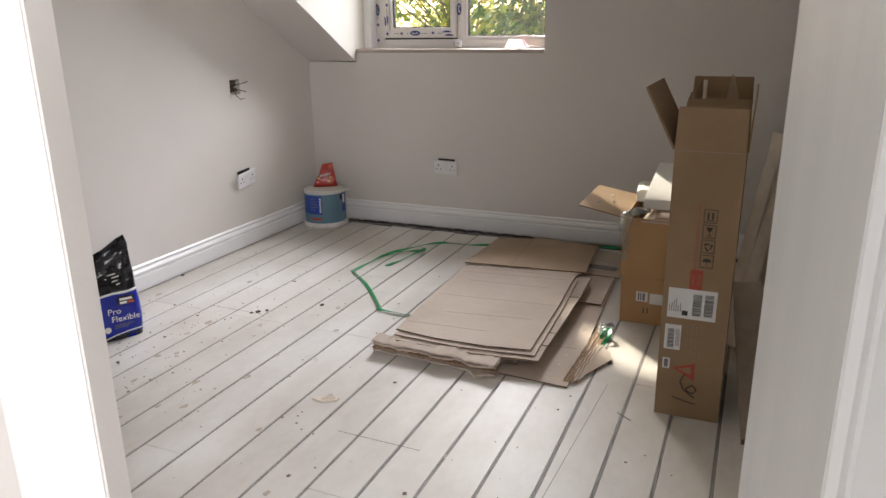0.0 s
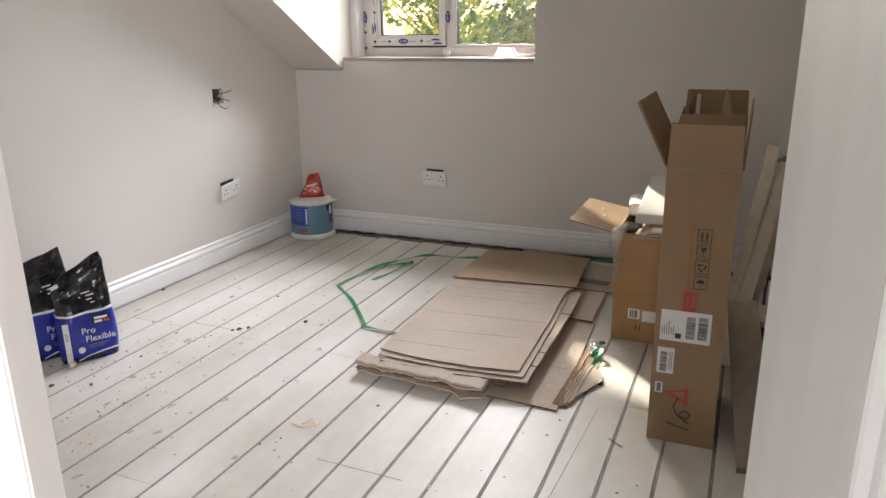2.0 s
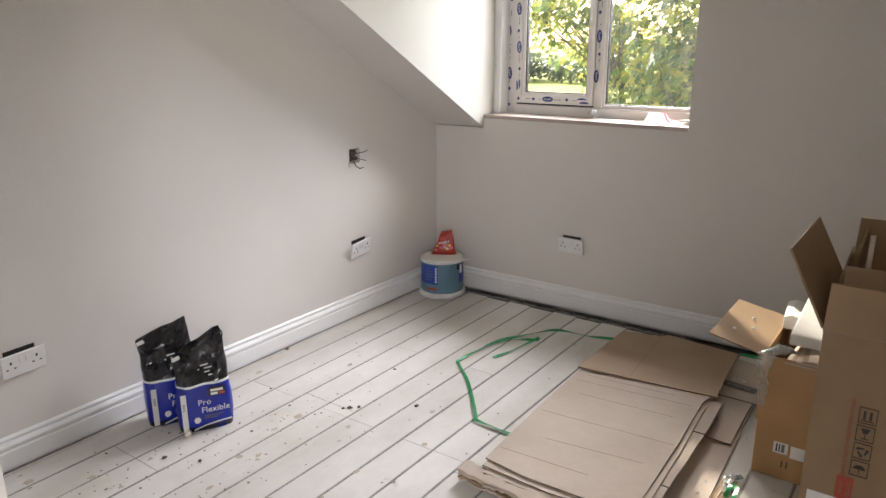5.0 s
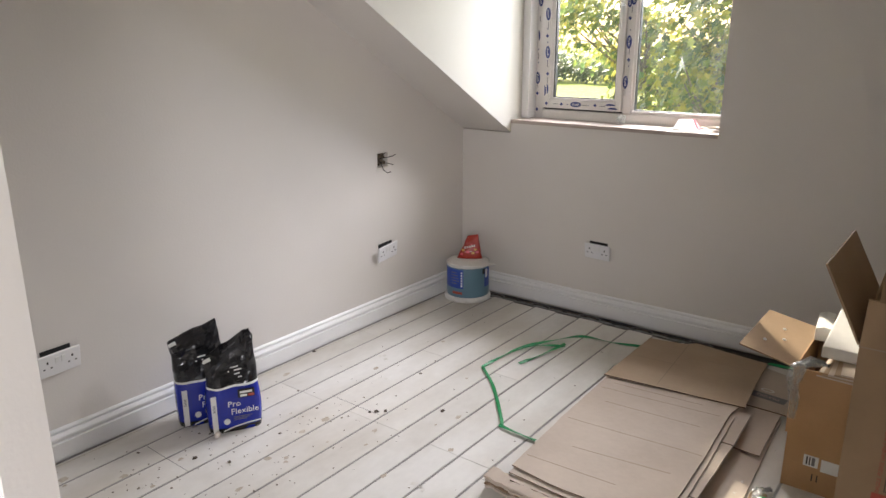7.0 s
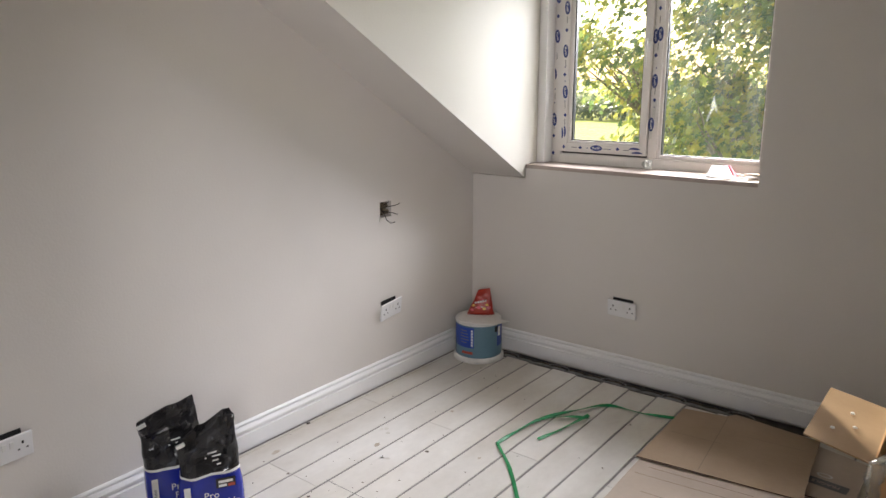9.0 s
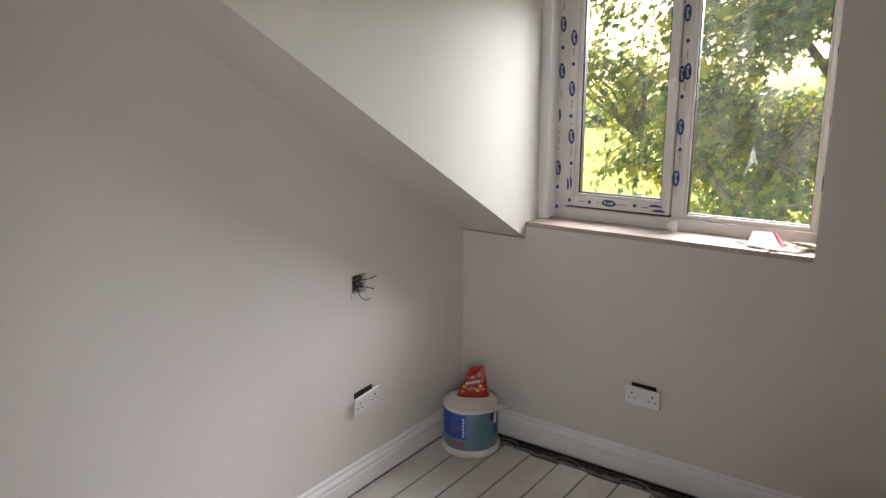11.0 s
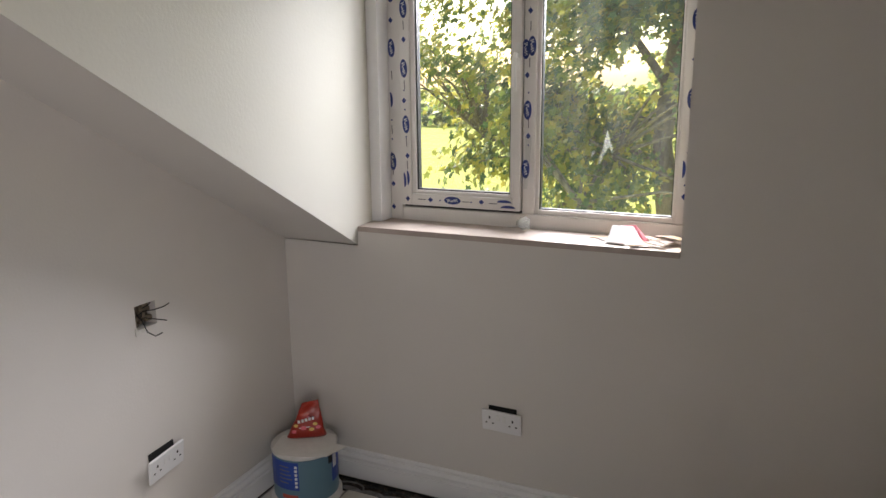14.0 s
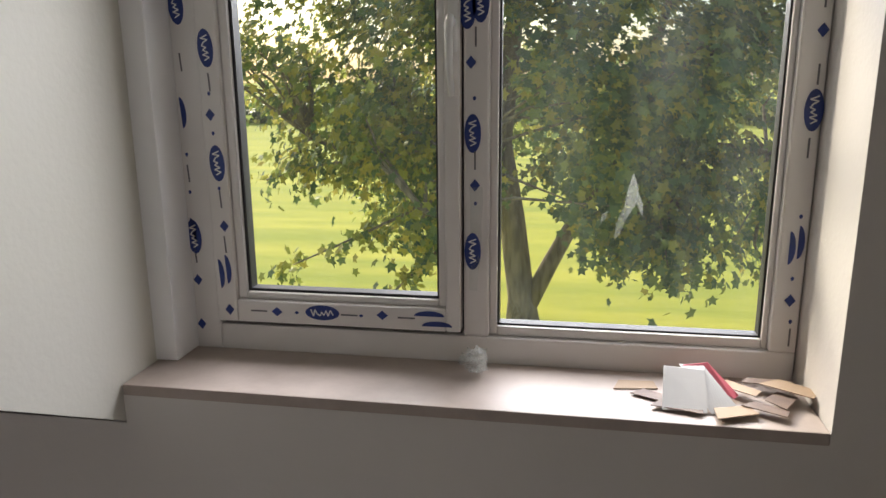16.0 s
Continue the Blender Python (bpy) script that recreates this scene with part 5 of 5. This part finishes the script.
part("head", b, M_BLACK, rod, bevel=0.002)
blk = thing("wood_offcut", (0.085, 2.63, 0), "dark timber offcut box by the planks", "timber offcut")
bm = bmesh.new()
box(bm, -0.045, 0.03, -0.04, 0.12, 0, 0.20)
part("block", bm, M_DARKWOOD, blk, bevel=0.004)
bm = bmesh.new()
box(bm, -0.05, 0.035, -0.045, 0.125, 0.20, 0.222)
part("lid", bm, M_WOOD, blk, "pale wooden lid", bevel=0.003)

# ---- things on the sill ----
deck = thing("swatch_deck", (-1.250, 3.935, SILL + 0.004), "fanned deck of white and pink sample cards", "sample cards", rz=8)
R0 = Vector((0.012, 0.012, 0.047))
for i in range(10):
    t = i / 9
    foot = Vector((-0.062 + 0.105 * t, -0.040 - 0.012 * math.sin(3.1 * t), 0.003))
    side = Vector((0.064 - 0.052 * min(1, t * 3), -0.012 + 0.004 * t, 0.0)) if i < 4 else Vector((0.012, -0.010 + 0.012 * t, 0))
    if i == 0:
        q = [foot, foot + Vector((0.066, -0.012, 0)), R0 + Vector((0.004, 0.0, 0)), R0 + Vector((-0.058, 0.012, 0.002))]
    elif i == 9:
        q = [Vector((0.060, -0.008, 0.006)), Vector((0.072, 0.006, 0.006)), R0 + Vector((0.016, 0.022, 0.004)), R0 + Vector((-0.026, 0.018, 0.001))]
    else:
        q = [Vector((0.004 + 0.054 * t, -0.052 + 0.020 * t * t, 0.002)), Vector((0.010 + 0.054 * t, -0.051 + 0.022 * t * t, 0.002)), R0 + Vector((0.003 + 0.006 * t, 0.002 * i, 0)), R0 + Vector((-0.03, 0.008 + 0.002 * i, 0))]
    b = bmesh.new()
    prism(b, q, (0.0002, 0.0014, 0.0006))
    part("card", b, M_PINK if i == 9 else M_PAPER, deck, "pink card" if i == 9 else "", bevel=0.0003)
lo = min((c.matrix_basis @ Vector(v)).z for c in deck.children for v in c.bound_box)
deck.location.z = SILL + 0.003 - lo
rr = random.Random(12)
for i, (x, y) in enumerate([(-1.34, 3.98), (-1.32, 3.94), (-1.28, 3.90), (-1.20, 3.885), (-1.15, 3.90), (-1.12, 3.93), (-1.18, 3.965), (-1.13, 3.99), (-1.25, 3.99), (-1.10, 3.96)]):
    s = thing("card_scrap", (x, y, SILL + 0.001 + 0.0022 * i), "thin brown card scrap on the window sill", "card scrap", "card scraps on the sill", rz=rr.uniform(-50, 60))
    b = bmesh.new()
    l, w_ = rr.uniform(0.026, 0.042), rr.uniform(0.012, 0.022)
    prism(b, [(-l, -w_, 0), (l, -w_ * 0.6, 0), (l * 0.9, w_, 0), (-l * 0.7, w_ * 0.9, 0)], (0, 0, 0.0014))
    part("scrap", b, M_STONE if i % 3 else M_CARD_BROWN, s)

# ---- bits on the floor ----
rr = random.Random(21)
for x, y, r in ((-1.856, 2.309, 0.011), (-1.83, 2.335, 0.009), (-1.875, 2.29, 0.008), (-1.644, 2.475, 0.011), (-2.495, 2.568, 0.009), (-0.46, 2.085, 0.004), (-2.03, 1.72, 0.008), (-2.15, 1.66, 0.010), (-0.39, 2.37, 0.012)):
    s = thing("dirt_clod", (x, y, 0), "small dark clod of dirt on the boards", "dirt", "dirt clods on the floor", rz=rr.uniform(0, 180))
    b = bmesh.new()
    bmesh.ops.create_icosphere(b, subdivisions=2, radius=1)
    for v in b.verts:
        k = 0.75 + 0.5 * noise.noise(v.co * 2 + Vector((x * 9, y, 0)))
        v.co = Vector((v.co.x * r * 1.3 * k, v.co.y * r * k, max(-0.45, v.co.z) * r * 0.6 * k + r * 0.27))
    part("clod", b, M_RUBBLE, s)
bm = bmesh.new()
for i in range(330):
    if i < 180:
        x, y = rr.gauss(-2.02, 0.2), rr.gauss(1.75, 0.33)
    else:
        x, y = rr.uniform(-2.45, -0.1), rr.uniform(1.1, 3.6)
    x = min(max(x, -2.48), -0.05)
    y = min(max(y, 0.8), 3.7)
    r = rr.uniform(0.0008, 0.0028) * (1.6 if i % 9 == 0 else 1)
    box(bm, -r * rr.uniform(0.8, 2), r, -r, r * rr.uniform(0.6, 1.3), 0, r * 0.5, pose(x, y, 0.0003, 0, 0, rr.uniform(0, 180)))
tagged(part("floor_grit", bm, M_GRIT, None, "scattered small dark grit on the boards"), category="grit", kind="stuff")
bm = bmesh.new()
for x, y, r, n in ((-2.19, 2.722, 0.03, 5), (-2.05, 2.55, 0.02, 6), (-0.938, 1.501, 0.006, 3), (-1.92, 1.42, 0.10, 14), (-1.40, 2.02, 0.02, 5), (-0.70, 1.62, 0.008, 3)):
    for k in range(n):
        px, py, q = rr.gauss(x, r * 0.8), rr.gauss(y, r * 0.5), rr.uniform(0.25, 0.6) * min(r, 0.022)
        m = rr.randint(6, 9)
        prism(bm, [(px + q * rr.uniform(0.6, 1.3) * math.cos(6.283 * j / m), py + q * rr.uniform(0.5, 1.1) * math.sin(6.283 * j / m), 0.0002) for j in range(m)], (0, 0, 0.0007))
tagged(part("plaster_splash", bm, M_DUST, None, "whitish dried plaster splashes on the boards"), category="plaster splash", kind="stuff")
bm = bmesh.new()
for k in range(46):
    x, y = (rr.gauss(-1.95, 0.32), rr.gauss(1.75, 0.42)) if k < 28 else (rr.uniform(-2.4, -0.3), rr.uniform(1.2, 3.4))
    x, y = min(max(x, -2.46), -0.1), min(max(y, 0.8), 3.6)
    q, m = rr.uniform(0.004, 0.016), rr.randint(7, 10)
    prism(bm, [(x + q * rr.uniform(0.5, 1.2) * math.cos(6.283 * j / m), y + q * rr.uniform(0.6, 1.8) * math.sin(6.283 * j / m), 0.0001) for j in range(m)], (0, 0, 0.0003))
tagged(part("floor_stain", bm, M_STAIN, None, "faint brown smudges trodden into the boards"), category="stain", kind="stuff")
flake = thing("wood_chip", (-1.187, 1.768, 0), "pale curled wood chip on the boards", "wood chip", rz=15)
bm = bmesh.new()
prism(bm, [(-0.045, 0, 0), (-0.01, -0.016, 0), (0.04, -0.004, 0), (0.045, 0.01, 0), (0.0, 0.018, 0)], (0, 0, 0.005))
prism(bm, [(-0.01, -0.008, 0.005), (0.035, 0.0, 0.006), (0.02, 0.012, 0.016)], (0, 0, 0.003))
part("chip", bm, M_WOOD, flake)
nail = thing("nail", (-0.28, 2.02, 0.0), "thin steel nail on the boards", "nail", rz=-35)
bm = bmesh.new()
tube(bm, [(-0.025, 0, 0.0016), (0.03, 0, 0.0016)], [0.0013, 0.0013], 6)
part("shank", bm, M_GREYINK, nail)

# ---- outside ----
GZ = -2.8
bm = bmesh.new()
vs = {}
xs = [-400, -120, -60, -30, -15, -6, 3, 12, 30, 70, 400]
ys = [-400, -60, -10, 4.3, 8, 12, 17, 24, 34, 48, 70, 120, 500]
for i, x in enumerate(xs):
    for j, y in enumerate(ys):
        vs[i, j] = bm.verts.new((x, y, GZ + (0.25 * noise.noise(Vector((x * 0.05, y * 0.05, 0))) if j else 0)))
for i in range(len(xs) - 1):
    for j in range(len(ys) - 1):
        bm.faces.new((vs[i, j], vs[i + 1, j], vs[i + 1, j + 1], vs[i, j + 1]))
structure("lawn", bm, M_GRASS, "sunlit mown lawn")


def leaves(name, clumps, size, mat, seed, parent=None, droop=0.3, heart=(-1.9, 14.8, 1.5)):
    """Small pointed five-lobed leaves about each clump (centre, radius, count)."""
    g = np.random.RandomState(seed)
    cs = np.concatenate([np.array(c)[None, :] + g.normal(size=(k, 3)) * np.array([r, r, r * 0.62]) * 0.55 for c, r, k in clumps])
    n = len(cs)
    outline = np.array([(0, 0, 0), (0.42, -0.1, 0), (0.34, 0.28, 0.05), (0.62, 0.62, -0.06), (0.22, 0.62, 0.03), (0, 1.05, -0.10), (-0.22, 0.62, 0.03), (-0.62, 0.62, -0.06), (-0.34, 0.28, 0.05), (-0.42, -0.1, 0)])
    out = cs - np.array(heart)
    out /= np.linalg.norm(out, axis=1)[:, None] + 1e-6
    w = out * 0.75 + np.array([0, 0, 0.65]) + g.normal(size=(n, 3)) * 0.42
    w /= np.linalg.norm(w, axis=1)[:, None]
    d = out * 0.5 + np.array([0, 0, -droop * 3]) + g.normal(size=(n, 3)) * 0.55
    d -= w * (d * w).sum(axis=1)[:, None]
    d /= np.linalg.norm(d, axis=1)[:, None]
    u = np.cross(d, w)
    s = size * g.uniform(0.6, 1.25, size=(n, 1, 1))
    v = cs[:, None, :] + s * (outline[None, :, :1] * u[:, None, :] + outline[None, :, 1:2] * d[:, None, :] + outline[None, :, 2:] * w[:, None, :])
    k = len(outline)
    me = bpy.data.meshes.new(name)
    faces = [tuple(range(i * k, i * k + k)) for i in range(n)]
    me.from_pydata(v.reshape(-1, 3).tolist(), [], faces)
    me.materials.append(mat)
    ob = new(name, me)
    if parent:
        ob.parent = parent
    return ob


tree = thing("maple_tree", (0, 0, 0), "broad leafy maple tree with forked trunk on the lawn", "tree")
TB = Vector((-2.2, 15.3, GZ - 0.05))
bm = bmesh.new()
trunk_pts = [TB, TB + Vector((-0.05, 0, 0.5)), Vector((-2.42, 15.3, -0.9)), Vector((-2.62, 15.3, 0.4)), Vector((-2.55, 15.3, 1.5)), Vector((-2.35, 15.2, 3.2)), Vector((-2.2, 15.2, 5.5)), Vector((-2.1, 15.2, 8.0))]
tube(bm, trunk_pts, [0.31, 0.25, 0.22, 0.19, 0.16, 0.12, 0.09, 0.04], 14)
for v in bm.verts:
    v.co += Vector((1, 0.5, 0)) * noise.noise(v.co * 1.7) * 0.05
part("trunk", bm, M_BARK, tree, smooth=True)
limb_paths = [
    [(-2.15, 15.3, -2.55), (-1.75, 15.3, -1.7), (-1.35, 15.2, -0.9), (-0.85, 15.1, -0.1), (-0.4, 15.0, 1.1), (0.0, 14.9, 2.8), (0.2, 14.8, 5.0)],
    [(-1.5, 15.25, -1.15), (-0.7, 15.0, -0.6), (0.1, 14.7, -0.2), (1.4, 14.2, 0.4)],
    [(-2.55, 15.3, 0.0), (-3.3, 14.9, 0.4), (-4.3, 14.3, 0.7), (-5.4, 13.6, 0.6)],
    [(-2.5, 15.3, 1.3), (-3.2, 14.6, 2.4), (-4.2, 13.8, 3.6), (-5.6, 13.2, 4.8)],
    [(-2.4, 15.2, 2.4), (-1.6, 14.4, 3.2), (-0.6, 13.6, 4.2), (0.6, 13.0, 5.4)],
    [(-0.5, 15.0, 0.9), (0.6, 14.5, 1.8), (2.0, 13.8, 2.6), (3.4, 13.2, 3.2)],
    [(-2.6, 15.2, 0.7), (-2.9, 14.2, 0.9), (-3.1, 13.0, 0.4), (-3.3, 11.9, -0.2)],
]
for p in limb_paths:
    b = bmesh.new()
    r0 = 0.17 if p is limb_paths[0] else 0.085
    m = len(p)
    tube(b, p, [r0 * (1 - 0.8 * i / (m - 1)) for i in range(m)], 9)
    part("limb", b, M_BARK, tree, smooth=True)
g = random.Random(77)
SUN_DIR = Vector((-math.sin(az) * math.cos(el), math.cos(az) * math.cos(el), math.sin(el)))


# patches of the window plane (x, z, half sizes) left open to the sun
OPEN = ((-1.73, 1.45, 0.17, 0.155), (-1.26, 1.36, 0.19, 0.30), (-1.90, 1.18, 0.10, 0.035), (-1.11, 1.55, 0.05, 0.5))


def at_glass(c):
    """Where the sun's ray through c meets the plane of the window."""
    k = (c[1] - 4.07) / SUN_DIR.y
    return c[0] - SUN_DIR.x * k, c[2] - SUN_DIR.z * k


def sun_gap(c, m=0.85):
    """Where leaves are left out of the crown so that sun reaches the room."""
    wx, wz = at_glass(c)
    return any(abs(wx - x) < a + m and abs(wz - z) < b + m for x, z, a, b in OPEN)


def crown_floor(x):
    """The height of the crown's ragged underside."""
    rows = ((-9.0, 1.6), (-6.6, 0.9), (-5.4, -0.1), (-4.6, -1.3), (-3.3, -1.7), (-2.9, -0.6), (-2.3, 0.4), (-1.6, -0.2), (-1.0, -1.0), (-0.3, -1.5), (0.6, -1.3), (2.0, -1.6), (5.0, -0.4))
    for (xa, za), (xb, zb) in zip(rows, rows[1:]):
        if xa <= x <= xb:
            return za + (zb - za) * (x - xa) / (xb - xa) + 0.35 * noise.noise(Vector((x * 1.3, 4, 0)))
    return 1.5


clumps = []
nodes = [Vector(q) for p in limb_paths for q in p[1:]] + [Vector(q) for q in trunk_pts[4:]]
bm = bmesh.new()
while len(clumps) < 680:
    u = Vector((g.uniform(-1, 1), g.uniform(-1, 1), g.uniform(-1, 1)))
    l = u.length
    if l > 1 or l < 0.30:
        continue
    c = Vector((-1.9 + u.x * 5.6, 14.0 + u.y * 2.6, 1.9 + u.z * 4.6))
    if c.z < crown_floor(c.x) + 0.25 or sun_gap(c):
        continue
    if c.y < 15.6 and -3.0 < c.x < -1.8 and c.z < 2.2 and g.random() < 0.8:
        continue
    if noise.noise(c * 0.62 + Vector((5, 1, 2))) > 0.17:
        continue
    k = g.randint(45, 95)
    clumps.append((tuple(c), g.uniform(0.35, 0.7), k))
    if g.random() < 0.6:
        a = min(nodes, key=lambda q: (q - c).length)
        mid = (a + c) / 2 + Vector((g.uniform(-0.25, 0.25), g.uniform(-0.25, 0.25), g.uniform(0.0, 0.35)))
        tube(bm, [a, mid, c], [0.035, 0.022, 0.007], 5, False)
# low boughs that hang before the lawn
for path in ([(-2.9, 13.4, 0.2), (-3.7, 12.6, -0.35), (-4.6, 12.2, -0.75), (-5.2, 12.0, -1.0)], [(-2.8, 13.2, -0.1), (-3.2, 12.4, -0.8), (-3.8, 12.0, -1.35), (-4.6, 11.9, -1.6)],
             [(-2.9, 13.5, 0.7), (-3.8, 12.8, 0.45), (-4.8, 12.4, 0.35), (-5.6, 12.2, 0.15)], [(0.0, 13.6, -0.2), (-0.15, 12.9, -0.8), (-0.2, 12.5, -1.25)], [(1.2, 13.4, 0.0), (1.0, 12.8, -0.7), (1.15, 12.4, -1.1)]):
    tube(bm, path, [0.035 * (1 - 0.75 * i / (len(path) - 1)) for i in range(len(path))], 6, False)
    for a, c in zip(path, path[1:]):
        for k in range(2 if path[0][0] > -1 else 4):
            p = Vector(a).lerp(Vector(c), g.random()) + Vector((g.uniform(-0.15, 0.15), g.uniform(-0.2, 0.1), g.uniform(-0.18, 0.12)))
            clumps.append((tuple(p), 0.24, 16))
# unseen bough added under the sun-blocking clumps
tube(bm, [(-4.2, 13.8, 3.6), (-5.2, 11.6, 5.0), (-5.9, 9.8, 6.0), (-5.6, 8.8, 5.8)], [0.06, 0.045, 0.03, 0.01], 6)
part("twigs", bm, M_BARK, tree)
# unseen leaf clumps added to block the sun outside the OPEN patches
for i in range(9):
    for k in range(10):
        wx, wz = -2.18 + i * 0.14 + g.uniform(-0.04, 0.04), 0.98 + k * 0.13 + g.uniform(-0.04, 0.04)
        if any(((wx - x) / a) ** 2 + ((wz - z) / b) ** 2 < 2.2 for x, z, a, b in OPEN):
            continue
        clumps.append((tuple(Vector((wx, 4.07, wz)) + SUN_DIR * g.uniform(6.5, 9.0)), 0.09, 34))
# a few unseen leaves added to dapple each open patch
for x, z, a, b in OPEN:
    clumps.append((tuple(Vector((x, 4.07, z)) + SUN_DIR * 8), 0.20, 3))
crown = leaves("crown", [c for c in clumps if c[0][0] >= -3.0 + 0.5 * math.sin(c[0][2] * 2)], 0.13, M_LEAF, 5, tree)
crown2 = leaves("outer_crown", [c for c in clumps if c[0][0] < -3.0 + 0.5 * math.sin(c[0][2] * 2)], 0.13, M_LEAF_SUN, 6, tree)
tagged(crown2, "outer foliage with sunlight put into its yellower colour, and unseen sun-blocking clumps")
tagged(crown, "dense green and yellowing foliage")
clumps = []
for i in range(300):
    x = g.uniform(-62, 40)
    y = g.uniform(66, 74)
    h = 2.6 + 2.2 * noise.noise(Vector((x * 0.08, 0, 0)))
    clumps.append(((x, y, GZ + g.uniform(0.3, 1) * h), 1.3, 50))
far = leaves("far_trees", clumps, 0.55, M_LEAF_FAR, 9, heart=(-10, 90, -6))
tagged(far, "hazy line of distant trees past the lawn", "distant trees", kind="stuff")

# ---- floor boards, last ----
floor = tagged(new("floor"), "pale grey dusty boarded floor with dark joints", kind="structure")


def board_mesh(w, l):
    b = bmesh.new()
    box(b, 0, w, 0, l, -0.018, 0)
    bmesh.ops.bevel(b, geom=[e for e in b.edges if all(v.co.z > -0.001 for v in e.verts)], offset=0.0012, segments=1, affect="EDGES")
    me = bpy.data.meshes.new("floorboard")
    b.to_mesh(me)
    b.free()
    me.materials.append(M_BOARD)
    return me


rng = random.Random(4)
n0 = int((XL - X0) / PITCH) - 1
for k in range(n0, 3):
    x0, x1 = X0 + k * PITCH + 0.0046, X0 + (k + 1) * PITCH - 0.0046
    x0, x1 = max(x0, XL + 0.0215), min(x1, XE - 0.002)
    if x1 - x0 < 0.01:
        continue
    cuts = [0.60, 2.25 if k % 3 else 2.9, YEND - 0.012 * (k % 2)]
    if k % 4 == 1:
        cuts.insert(1, 1.35)
    for a, c in zip(cuts, cuts[1:]):
        ob = new("floorboard", board_mesh(x1 - x0, c - a - 0.0012))
        ob.matrix_basis = pose(x0, a, -rng.random() * 0.0008)
        ob.parent = floor
for k in range(n0, 3):
    x = X0 + k * PITCH
    if not XL + 0.005 < x < XE - 0.005:
        continue
    b = bmesh.new()
    box(b, x - 0.0034, x + 0.0034, 0.6, YEND - 0.004, -0.016, -0.0018)
    part("joint_strip", b, M_STRIP, floor)
b = bmesh.new()
box(b, XL + 0.046, XL + 0.0485, 0.73, 3.52, 0.0002, 0.0006)
part("joint_strip", b, M_STAIN, floor, "thin brown seam beside the skirting")
for x, y in ((-2.36, 1.60), (-2.10, 2.30), (-1.26, 2.18), (-1.05, 1.62)):
    b = bmesh.new()
    prism(b, [(x, y, 0.0002), (x + 0.27, y - 0.004, 0.0002), (x + 0.27, y - 0.0022, 0.0002), (x, y + 0.0018, 0.0002)], (0, 0, 0.0004))
    part("hairline_crack", b, M_GAP, floor)
b = bmesh.new()
prism(b, [(-0.3655, 2.21, 0.0002), (-0.3642, 2.21, 0.0002), (-0.4015, 1.50, 0.0002), (-0.403, 1.50, 0.0002)], (0, 0, 0.0004))
part("hairline_crack", b, M_GAP, floor)
for k in range(-13, 10):
    ob = new("floorboard", board_mesh(PITCH - 0.007, 3.19))
    ob.matrix_basis = pose(X0 + k * PITCH + 0.0035, -2.6, 0)
    ob.parent = floor
